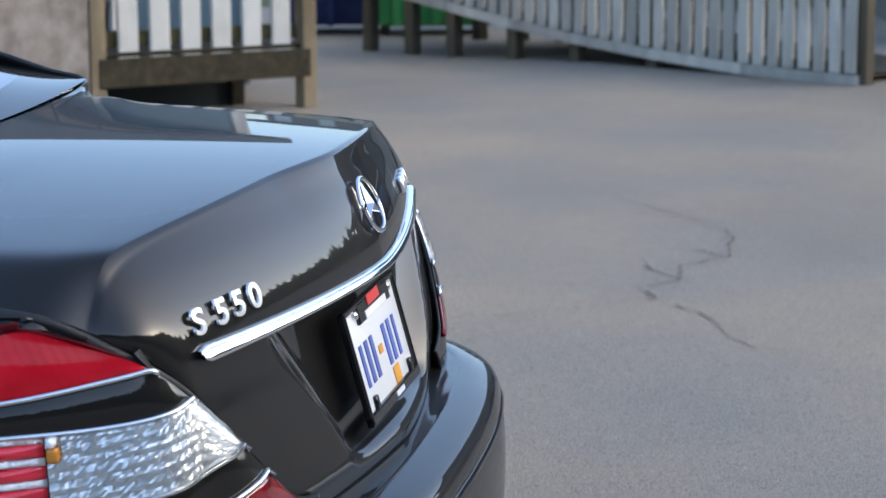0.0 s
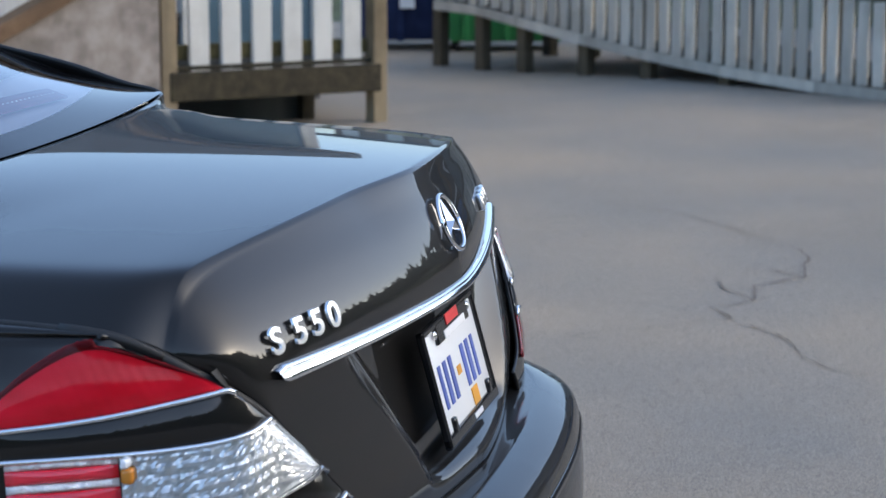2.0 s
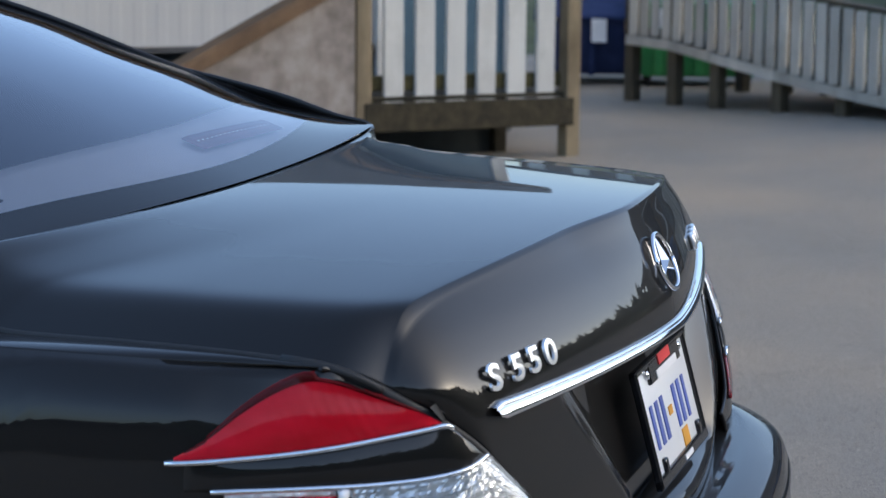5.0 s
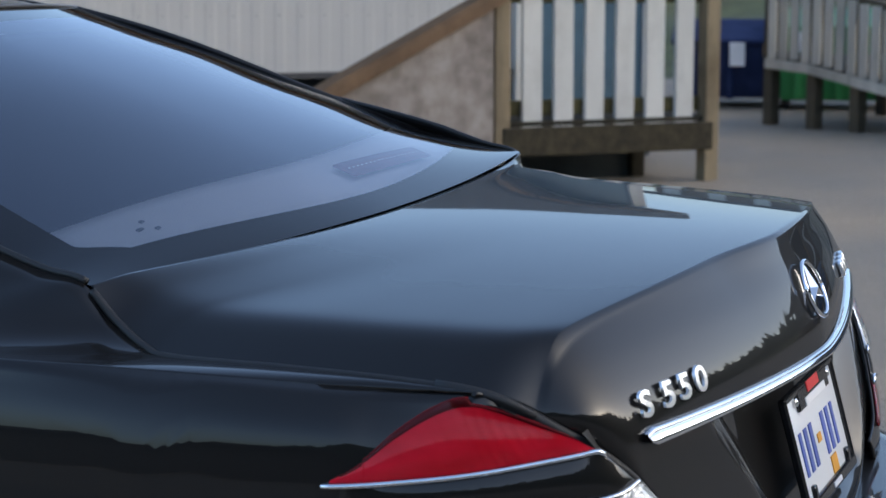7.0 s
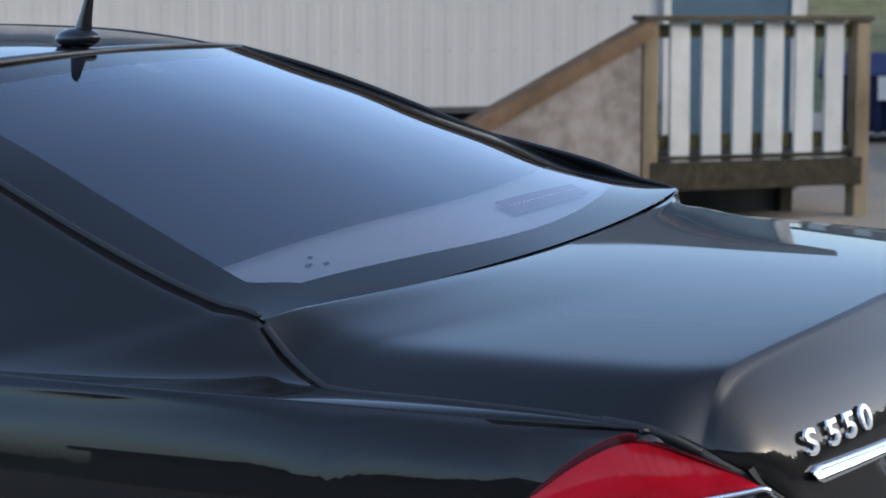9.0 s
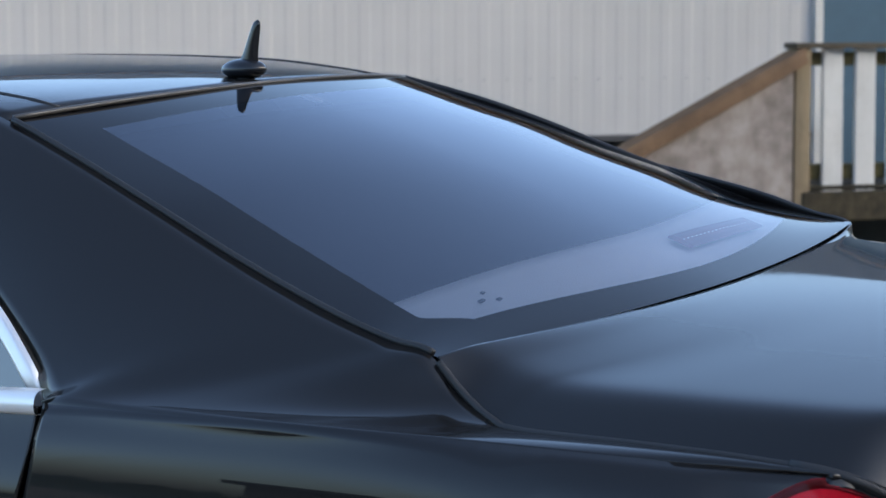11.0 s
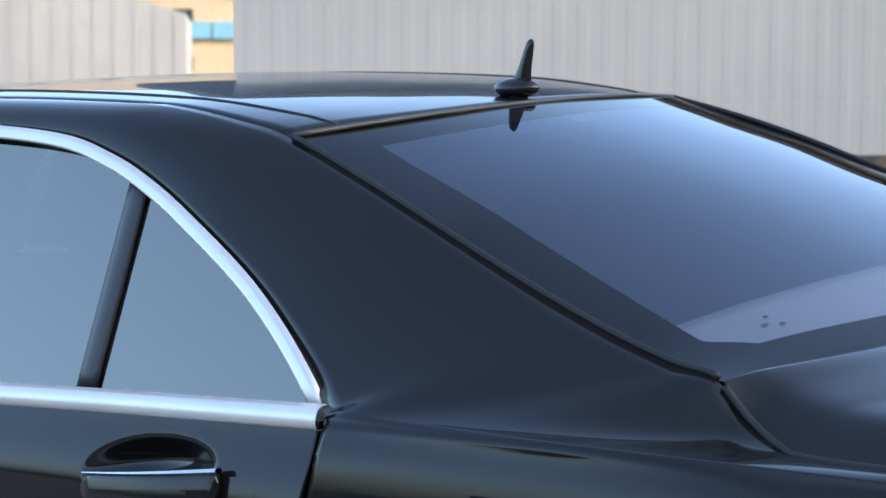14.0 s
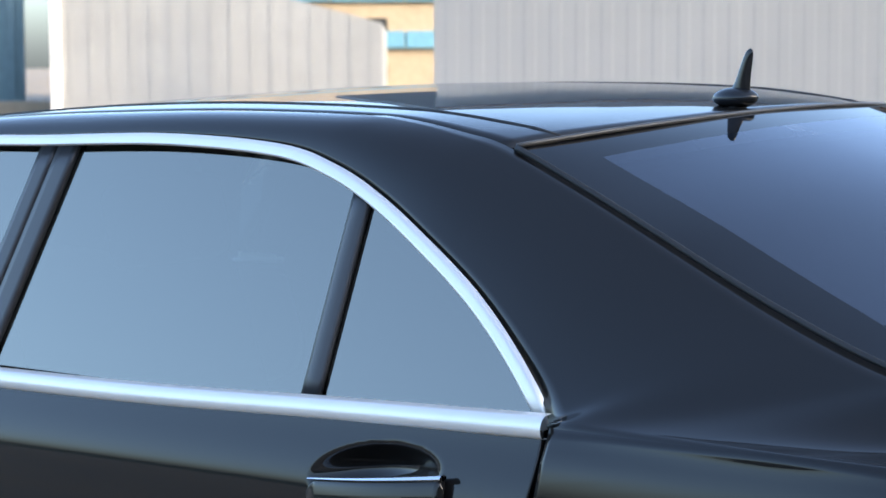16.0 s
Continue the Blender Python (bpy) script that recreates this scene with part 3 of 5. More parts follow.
LID_SIDE = curve([(-0.893, 0.705, 1.083), (-0.848, 0.714, 1.041), (-0.796, 0.733, 1.014), (-0.750, 0.743, 1.004), (-0.587, 0.753, 1.002), (-0.43, 0.758, 0.997), (-0.313, 0.754, 0.985), (-0.258, 0.732, 0.958)])
TAIL_X = table((0.60, -0.030), (0.66, -0.026), (0.72, -0.028), (0.80, -0.042), (0.87, -0.056), (0.905, -0.060), (0.95, -0.068), (1.00, -0.086), (1.04, -0.105), (1.07, -0.118), (1.09, -0.132))
TAIL_W = table((0.60, 0.44), (0.645, 0.455), (0.69, 0.488), (0.785, 0.577), (0.86, 0.643), (0.915, 0.697), (0.957, 0.730), (1.09, 0.735))



def BOW(y):
    """How far the lid's face falls back towards its sides."""
    return 0.19 * y ** 1.5


def ease(s):
    """How far the crest's edge is drawn forward between middle and side."""
    k = abs(s)
    return 0.026 * sstep(k / 0.35) * (1 - k ** 8) if s < 0 else 0


def crest(s):
    k = abs(s)
    fall = 0.040 if s < 0 else 0.052
    return Vector((-0.128 - 0.130 * k ** 2.0 - ease(s), s * 0.732, 1.076 - fall * k ** 2 - (0.118 - fall) * k ** 20))


def tail_face(y, z):
    """The lid's upright face; behind the plate it is let in."""
    x = TAIL_X(z) - BOW(abs(y))
    q = min(max((0.285 + (z - 0.69) * 0.85 - abs(y)) / 0.10, 0), 1)
    inside = (1 - (1 - q) ** 2) * sstep((z - 0.645) / 0.032) * sstep((0.893 - z) / 0.008)
    floor = -0.078 - (z - 0.69) * 0.22
    return lerp(x, min(x, floor - 0.010), inside)


def lid_point(s, f):
    """f from 0 to 1 along the deck, from 1 to 2 down the face."""
    k = abs(s)
    if f <= 1:
        e, c = LID_SIDE(f), crest(s)
        zc = lerp(1.097, 1.076, f)
        rim = e.z + (0.018 * (1 - sstep(f / 0.95)) if s > 0 else 0)
        x = lerp(deck_front(0).x, crest(0).x, f)
        fall = lerp(0.50 * (zc - rim), 0.036, sstep((f - 0.55) / 0.45)) if s < 0 else 0.052 * sstep(f)
        if s < 0:
            # flat deck with a tight turn into the sloping flank
            start = 0.935
            turn = math.log(1 + math.exp(4 * (k - start) / (1 - start))) / math.log(1 + math.exp(4))
        else:
            turn = k ** lerp(7.5, 14.0, sstep(f / 0.3))
        z = zc - fall * k ** 2 - (zc - fall - rim) * turn
        back = 0.095 * (1 - f) ** 3 * k * k if s > 0 else 0
        return Vector((lerp(x, e.x, k ** 2.0) - ease(s) * f ** 3 + back, s * e.y, z))
    g = f - 1
    c = crest(s)
    z = lerp(c.z, 0.625, g)
    y = s * TAIL_W(z)
    x = tail_face(y, z)
    gap = c.x - (TAIL_X(c.z) - BOW(abs(c.y)))
    return Vector((x + gap * max(0, 1 - g / 0.32) ** 2, y, z))


def build_top():
    bm = grid(lambda u, v: roof_point(lerp(-3.95, -1.640, u) if v == 0.5 else lerp(-3.95, -1.640 - 0.075 * abs(2 * v - 1) ** 2.5, u), 2 * v - 1), 70, 40)
    part("roof", bm, PAINT, car, solid=0.006)
    # roof joints, let in as dark lines
    for side in (-1, 1):
        pts = []
        for i in range(40):
            x = lerp(-3.7, -1.692, i / 39)
            s = 0.835 - 0.03 * sstep((-1.95 - x) / 1.0)
            p = roof_point(x, side * s)
            pts.append(p + Vector((0, 0, -0.0005)))
        part("roof_joint", tube(pts, 0.0035, 6), SEAL, car)
    part("rear_window_seal", tube([glass_top(lerp(-1, 1, i / 40)) + Vector((0.002, 0, 0.0005)) for i in range(41)], 0.0045, 6), mat("pale_window_seal", (0.06, 0.055, 0.05), 0.4), car)
    # rear window with its black border
    n, m = 120, 96
    bm = bmesh.new()
    limit = lambda v: lerp(lerp(0.822, 0.885, min(v / 0.78, 1)) - 0.018 * math.sin(math.pi * min(v / 0.78, 1)), 0.80, sstep((v - 0.78) / 0.12))

    def across(c, v):
        k, q = abs(c), 0.85
        a = k / q * limit(v) if k < q else lerp(limit(v), 1, (k - q) / (1 - q))
        return math.copysign(a, c)

    def down(c, t):
        foot = 0.88 + 0.065 * max(0, 1 - (c / 0.85) ** 2)
        return t if t < 0.125 else lerp(0.125, foot, (t - 0.125) / 0.75) if t < 0.875 else lerp(foot, 1, (t - 0.875) / 0.125)

    def pane_point(c, t):
        v = down(c, t)
        v = v * 0.68 if v < 0.125 else lerp(0.085, 1, (v - 0.125) / 0.875)
        return rear_glass_point(across(c, v), v)
    vs = [[bm.verts.new(pane_point(2 * i / n - 1, j / m)) for j in range(m + 1)] for i in range(n + 1)]
    for i in range(n):
        for j in range(m):
            f = bm.faces.new((vs[i][j + 1], vs[i + 1][j + 1], vs[i + 1][j], vs[i][j]))
            c, t = abs(2 * (i + 0.5) / n - 1), (j + 0.5) / m
            f.material_index = 1 if c > 0.85 or t < 0.125 or t > 0.875 else 0
    part("rear_window", bm, [REARGLASS, FRIT], car, "tinted rear window with a black border")
    # boot lid
    wide = lambda c: math.copysign(1 - (1 - abs(c)) ** 1.35, c)
    bm = grid(lambda u, v: lid_point(wide(2 * v - 1), u * 2), 150, 160)
    part("boot_lid", bm, PAINT, car, solid=0.006)
    # dark channel under the lid and window
    for side in (-1, 1):
        part("lid_channel", grid(lambda u, v: (lambda e: Vector((e.x, side * (e.y - 0.006 + 0.018 * v), e.z - 0.012)))(LID_SIDE(u)), 40, 2), SEAL, car)
        edge = [HIGHEDGE(lerp(0.22, 0.70, i / 90)) for i in range(91)]
        part("window_edge_seal", tube([Vector((p.x, side * (p.y - 0.006), p.z + 0.0025 + (FAR_LIFT(p.x) if side > 0 else 0))) for p in edge if -1.715 < p.x < -0.90], 0.0055, 8), SEAL, car)
        part("window_seal", grid(lambda u, v: (lambda e: Vector((e.x + 0.01 * v, side * (e.y - 0.004 + 0.016 * v), e.z - 0.006)))(GLASS_SIDE(u)), 40, 2), SEAL, car)
        part("lamp_channel", grid(lambda u, v: (lambda z: Vector((tail_face(TAIL_W(z), z) - 0.022, side * (TAIL_W(z) - 0.014 + 0.026 * v), z)))(lerp(0.935, 0.66, u)), 30, 2), SEAL, car)
        part("lid_gap", tube([(lambda e: Vector((e.x, side * (e.y + 0.005), e.z - 0.003)))(LID_SIDE(lerp(0.02, 1, i / 60))) for i in range(61)], 0.0055, 8), SEAL, car, "dark gap beside the boot lid")
        part("corner_seal", tube([lid_point(side, lerp(0.78, 1.9, i / 50)) + Vector((-0.008, side * 0.004, -0.002)) for i in range(51)], 0.0075, 8), SEAL, car)
    # chrome strip over the plate
    blade = curve([(-0.010, 0, -0.017), (0.006, 0, -0.0185), (0.0088, 0, -0.0150), (0.0080, 0, -0.006), (0.0055, 0, 0.003), (0.0028, 0, 0.0075), (0.0045, 0, 0.0105), (0.0020, 0, 0.0165), (-0.0040, 0, 0.0185), (-0.012, 0, 0.0175)])

    def strip(u, v):
        y = lerp(-0.630, 0.630, u)
        e = min(1.0, (0.630 - abs(y)) / 0.018 + 0.30) ** 0.6
        o = blade(v)
        z = 0.8985 + 0.008 * (abs(y) / 0.63) ** 2
        return Vector((TAIL_X(0.905) - BOW(abs(y)) + 0.004 + o.x, y, z + 0.002 + o.z * e * lerp(0.38, 0.62, (abs(y) / 0.63) ** 2)))
    part("boot_chrome_strip", grid(strip, 80, 27, flip=True), CHROME, car, "chrome strip above the number plate")
    # underside and cabin shell keep the daylight out
    part("underbody", box((4.6, 1.6, 0.05), (-2.6, 0, 0.26), bevel=0.02), SEAL, car)
    part("boot_floor", box((0.85, 1.2, 0.03), (-0.62, 0, 0.62), bevel=0.01), SEAL, car)


def build_tail_details():
    # number plate in a black frame; its characters are plain bars
    m = Matrix.Translation((-0.070, 0.0, 0.768)) @ Euler((0, radians(-14), 0)).to_matrix().to_4x4()
    plate = new("number_plate")
    plate.parent = car
    plate.matrix_local = m
    plate["label"] = "white number plate with blue bars in a black frame"
    part("plate_sheet", box((0.004, 0.305, 0.152), (0, 0, 0), bevel=0.0015), PLATEWHITE, plate)
    fr = bmesh.new()
    for y, w in ((-0.158, 0.010), (0.158, 0.010)):
        box((0.012, w, 0.178), (0.002, y, 0), bevel=0.003, bm=fr)
    box((0.012, 0.326, 0.018), (0.002, 0, -0.081), bevel=0.003, bm=fr)
    box((0.012, 0.326, 0.010), (0.002, 0, 0.084), bevel=0.003, bm=fr)
    box((0.012, 0.20, 0.034), (0.002, 0.01, 0.070), bevel=0.003, bm=fr)
    part("plate_frame", fr, TRIM, plate, "black plastic frame", smooth=False)
    for y, w in ((-0.112, 0.015), (-0.079, 0.018), (-0.046, 0.018), (0.034, 0.018), (0.067, 0.018), (0.100, 0.014)):
        part("plate_bar", box((0.002, w, 0.066), (0.003, y, -0.006), bevel=0.0008), PLATEBLUE, plate, smooth=False)
    part("plate_mark", box((0.002, 0.022, 0.014), (0.003, -0.006, -0.004), bevel=0.0008), ORANGE, plate, smooth=False)
    part("date_sticker", box((0.002, 0.036, 0.027), (0.003, 0.048, -0.058), bevel=0.0008), ORANGE, plate, "orange date sticker", smooth=False)
    part("frame_print", box((0.002, 0.075, 0.016), (0.0085, 0.008, 0.079), bevel=0.0008), REDP, plate, smooth=False)
    part("frame_print", box((0.002, 0.13, 0.012), (0.0085, 0.012, 0.061), bevel=0.0008), WHITE, plate, smooth=False)
    part("frame_print", box((0.002, 0.05, 0.008), (0.0085, 0.02, -0.081), bevel=0.0008), WHITE, plate, smooth=False)
    for y in (-0.108, 0.125):
        part("frame_clip", box((0.010, 0.018, 0.026), (0.003, y, -0.066), bevel=0.003), TRIM, plate)
    for y in (-0.10, 0.112):
        part("plate_screw", box((0.006, 0.012, 0.012), (0.007, y, 0.071), bevel=0.004), CHROME, plate)
    # round badge
    badge = new("round_badge")
    badge.parent = car
    badge["label"] = "round chrome badge"
    c = Vector((-0.080, 0.0, 0.990))
    badge.matrix_local = Matrix.Translation(c) @ Euler((0, radians(-23), 0)).to_matrix().to_4x4()
    R = 0.043
    part("badge_ring", tube([Vector((0.004, R * math.cos(a * math.tau / 40), R * math.sin(a * math.tau / 40))) for a in range(41)], 0.0042, 8), CHROME, badge)
    for k in range(3):
        a = math.pi / 2 + k * math.tau / 3
        d, q = Vector((0, math.cos(a), math.sin(a))), Vector((0, -math.sin(a), math.cos(a)))
        bm = bmesh.new()
        tip, l, r, top, back = (bm.verts.new(p) for p in (d * R + Vector((0.003, 0, 0)), q * 0.0085 - d * 0.004, -q * 0.0085 - d * 0.004, Vector((0.011, 0, 0)), Vector((-0.004, 0, 0))))
        for f in ((tip, l, top), (top, r, tip), (l, tip, back), (r, back, tip)):
            bm.faces.new(f)
        part("badge_blade", bm, CHROME, badge, smooth=False)
    # model letters
    letters = new("model_letters")
    letters.parent = car
    letters["label"] = "chrome model letters on the boot lid"
    y = -0.628
    for i, ch in enumerate("S550"):
        cu = bpy.data.curves.new("letter", "FONT")
        cu.body, cu.size, cu.extrude, cu.offset = ch, 0.047, 0.0018, 0.0009
        cu.space_character = 1.0
        tmp = bpy.data.objects.new("tmp", cu)
        scene.collection.objects.link(tmp)
        me = bpy.data.meshes.new_from_object(tmp.evaluated_get(bpy.context.evaluated_depsgraph_get()))
        bpy.data.objects.remove(tmp)
        bm = bmesh.new()
        bm.from_mesh(me)
        bpy.data.meshes.remove(me)
        yl = y + (0.0 if i == 0 else 0.056 + (i - 1) * 0.045)
        for v in bm.verts:
            yy, zz = yl + v.co.x * 1.36, 0.934 + v.co.y * 0.98 - 0.010 * abs(yl / 0.63) + 0.009
            v.co = Vector((TAIL_X(zz) - BOW(abs(yy)) + 0.003 + v.co.z, yy, zz))
        bmesh.ops.recalc_face_normals(bm, faces=bm.faces)
        part("letter", bm, BRIGHT, letters, smooth=False)


    mark = new("model_mark")
    mark.parent = car
    mark["label"] = "small chrome mark on the boot lid"
    for yy in (0.36, 0.405, 0.45):
        part("mark_bar", box((0.010, 0.030, 0.026), (TAIL_X(0.965) - BOW(yy) + 0.004, yy, 0.962), (0, -20, 16), bevel=0.003), BRIGHT, mark)


def build_bumper():
    base = curve([(-0.75, 0.902, 0), (-0.55, 0.893, 0), (-0.38, 0.865, 0), (-0.22, 0.800, 0), (-0.08, 0.690, 0), (0.010, 0.545, 0), (0.050, 0.36, 0), (0.066, 0.18, 0), (0.070, 0, 0)])
    sect = [(-0.13, 0.626), (-0.085, 0.624), (-0.064, 0.624), (-0.036, 0.617), (-0.008, 0.602), (0.004, 0.574), (-0.002, 0.566), (-0.002, 0.556), (0.006, 0.550), (0.010, 0.47), (0.0, 0.36), (-0.04, 0.27), (-0.10, 0.235)]
    sec = curve([(a, 0, b) for a, b in sect])

    def f(u, v):
        s = 2 * u - 1
        k = 1 - abs(s)
        p, q = base(k), base(min(k + 0.01, 1)) - base(max(k - 0.01, 0))
        q.normalize()
        n = Vector((-q.y, q.x, 0)) * -1
        if n.y < 0 and abs(s) > 0.2:
            n = -n
        if n.x < 0 and abs(s) <= 0.5:
            n = -n
        o = sec(v)
        pt = p + n * o.x
        zz = o.z
        return Vector((pt.x, math.copysign(pt.y, s), zz))
    part("rear_bumper", grid(f, 120, 60, flip=True), PAINT, car, solid=0.006)
    trim = [f(lerp(0.12, 0.88, i / 60), 6.5 / 12) + Vector((0.002, 0, 0)) for i in range(61)]
    part("bumper_trim", tube(trim, 0.010, 8), TRIM, car, "black bumper trim")
    for side in (-1, 1):
        part("exhaust_tip", tube([(0.0, side * 0.52, 0.30), (0.03, side * 0.52, 0.30), (0.055, side * 0.52, 0.30)], 0.045, 16, flat=0.6), CHROME, car)


def build_front():
    def bonnet(u, v):
        s = 2 * v - 1
        x = lerp(-5.0, -3.9, u)
        zc = lerp(0.80, 1.0, u ** 0.7)
        return Vector((x - 0.10 * (1 - abs(s) ** 2) * (1 - u), s * lerp(0.66, 0.79, u), zc - 0.05 * abs(s) ** 3 - 0.015 * (1 - u)))
    part("bonnet", grid(bonnet, 24, 24), PAINT, car, solid=0.006)

    def screen(u, v):
        s = 2 * v - 1
        return Vector((lerp(-4.02, -3.93 + 0.26, 0) * 0 + lerp(-3.98, -3.60, u) + 0.26 * abs(s) ** 2 * (1 - u) * 0.6, s * lerp(0.76, 0.60, u), lerp(0.995, 1.395, u) - 0.02 * abs(s) ** 2))
    part("windscreen", grid(screen, 20, 20), SIDEGLASS, car, "tinted windscreen")

    def nose(u, v):
        p = PLAN(abs(2 * u - 1) * 0.30)
        z = lerp(0.22, 0.80, v)
        return Vector((p.x - 0.02 * math.sin(v * math.pi), math.copysign(p.y, 2 * u - 1), z))
    part("front_bumper", grid(nose, 40, 12), PAINT, car, solid=0.006)
    for side in (-1, 1):
        part("headlamp", box((0.25, 0.26, 0.16), (-4.84, side * 0.64, 0.70), (0, 0, side * 30), bevel=0.05), CLEARLENS, car, "clear headlamp")
    gr = bmesh.new()
    for k in range(5):
        box((0.03, 0.66, 0.016), (-5.17, 0, 0.50 + k * 0.055), bevel=0.005, bm=gr)
    part("grille", gr, CHROME, car, "chrome grille bars")
    # wheels
    for x in WHEELS_X:
        for side in (-1, 1):
            w = new("wheel")
            w.parent = car
            w.matrix_local = pose(x, side * 0.79, 0.335)
            t = bmesh.new()
            grid(lambda u, v: (lambda a, b: Vector(((0.265 + 0.07 * math.sin(b) ** 0.5 if math.sin(b) > 0 else 0.265) * math.cos(a), -0.11 * math.cos(b), (0.265 + 0.07 * max(math.sin(b), 0) ** 0.5) * math.sin(a))))(u * math.tau, v * math.pi), 40, 12, t)
            part("tyre", t, TYRE, w, "black tyre")
            r = bmesh.new()
            for k in range(10):
                a = k * math.tau / 10
                box((0.23, 0.03, 0.04), (0.135 * math.cos(a), side * 0.07, 0.135 * math.sin(a)), (0, -math.degrees(a), 0), bevel=0.008, bm=r)
            box((0.12, 0.05, 0.12), (0, side * 0.06, 0), bevel=0.02, bm=r)
            part("rim", r, SATIN, w, "spoked alloy rim")
    for side in (-1, 1):
        part("door_mirror", box((0.12, 0.22, 0.14), (-3.72, side * 0.98, 1.04), (0, 0, side * -8), bevel=0.05, segments=3), PAINT, car)


def build_cabin():
    part("parcel_shelf", grid(lambda u, v: rear_glass_point((2 * u - 1) * 0.93, lerp(0.66 + 0.12 * (1 - (2 * u - 1) ** 2), 0.97, v)) + Vector((0, 0, -0.018)), 40, 8), SHELF, car, "pale grey parcel shelf", solid=0.004)
    # added sheet under the glass, near-black to stand for the unlit cabin
    part("rear_sunblind", grid(lambda u, v: rear_glass_point((2 * u - 1) * 0.95, lerp(0.03, 0.675 + 0.135 * (1 - (2 * u - 1) ** 2), v)) + Vector((0, 0, -0.045)), 40, 16), LEATHER, car, "added dark sheet hiding the cabin", solid=0.003)
    for a, b, w in ((-0.69, 0.805, 0.034), (-0.655, 0.822, 0.022), (-0.66, 0.785, 0.018)):
        part("shelf_print", box((0.006, w, 0.002), rear_glass_point(a, b) + Vector((0, 0, -0.014)), (0, 18, 8)), GREY_TRIM, car, "grey print on the shelf")
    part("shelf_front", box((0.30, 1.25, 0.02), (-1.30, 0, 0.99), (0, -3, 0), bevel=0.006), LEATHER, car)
    stop = new("high_brake_lamp")
    stop.parent = car
    stop["label"] = "high brake lamp with a row of small bulbs"
    part("lamp_housing", grid(lambda u, v: rear_glass_point(lerp(0.06, 0.56, u), lerp(0.840, 0.885, v)) + Vector((0, 0, -0.0045)), 20, 3), mat("dull_red_housing", (0.30, 0.09, 0.13), 0.4), stop, solid=0.004)
    for k in range(18):
        part("bulb", box((0.007, 0.007, 0.006), rear_glass_point(lerp(0.09, 0.53, k / 17), 0.861) + Vector((0, 0, -0.0035)), bevel=0.002), WHITE, stop)
    for y in (-0.38, 0.38):
        part("rear_seat_back", box((0.16, 0.66, 0.62), (-1.50, y, 0.80), (0, -20, 0), bevel=0.06, segments=3), LEATHER, car)
        part("rear_headrest", box((0.10, 0.30, 0.18), (-1.46, y, 1.15), (0, -14, 0), bevel=0.04, segments=3), LEATHER, car)
        part("rear_seat_cushion", box((0.55, 0.66, 0.18), (-1.85, y, 0.48), bevel=0.06, segments=3), LEATHER, car)
        part("front_seat_back", box((0.16, 0.54, 0.66), (-2.85, y, 0.82), (0, -18, 0), bevel=0.06, segments=3), LEATHER, car)
        part("front_headrest", box((0.10, 0.28, 0.18), (-2.80, y, 1.22), (0, -12, 0), bevel=0.04, segments=3), LEATHER, car)
    part("cabin_floor", box((3.2, 1.5, 0.03), (-2.7, 0, 0.34), bevel=0.01), SEAL, car)
    part("dashboard", box((0.5, 1.45, 0.30), (-3.75, 0, 0.82), bevel=0.08), SEAL, car)


def build_antenna():
    a = new("roof_antenna")
    a.parent = car
    a["label"] = "black fin antenna on a round foot"
    base = roof_point(-1.69, 0) + Vector((0, 0, 0.006))

    def foot(u, v):
        t, b = u * math.tau, lerp(-0.5, 0.5, v) * math.pi
        return base + Vector((0.046 * math.cos(t) * math.cos(b) + 0.004, 0.028 * math.sin(t) * math.cos(b), 0.019 * math.sin(b) + 0.010))
    part("antenna_foot", grid(foot, 28, 16), TRIM, a)
    part("antenna_neck", tube([base + Vector((0.006, 0, -0.012)), base + Vector((0.006, 0, 0.006))], 0.018, 14), SEAL, a)
    mast = curve([(0.012, 0, 0.012), (0.022, 0, 0.045), (0.038, 0, 0.098)])
    half = curve([(0.024, 0.008, 0), (0.015, 0.006, 0), (0.009, 0.004, 0)])

    def rod(u, v):
        c, h = mast(u), half(u)
        q = (1 - u ** 10) ** 0.5
        return base + c + Vector((h.x * math.cos(v * math.tau) * q, h.y * math.sin(v * math.tau) * q, 0.0))
    part("antenna_fin", grid(rod, 16, 16), TRIM, a)


for sd in (-1, 1):
    build_side(sd)
build_top()
build_tail_details()
build_bumper()
build_front()
build_cabin()
build_antenna()
# ---- buildings, landing and ramp ----
GD = Vector((0.65, 0.76, 0)).normalized()
GN = Vector((0.76, -0.65, 0)).normalized()
P0 = Vector((-3.73, 8.31, 0))
ANG = math.degrees(math.atan2(GD.y, GD.x))


def spot(s, d=0.0, z=0.0):
    """A place s metres along the landing's front from its left post, d metres out of it."""
    p = P0 + GD * s + GN * d
    return Vector((p.x, p.y, z))


def lumber(size, s, d, z, material, parent, name, tilt=0.0, label="", bevel=0.006):
    p = spot(s, d, z)
    return part(name, box(size, p, (0, -tilt, ANG), bevel=bevel), material, parent, label, smooth=False)


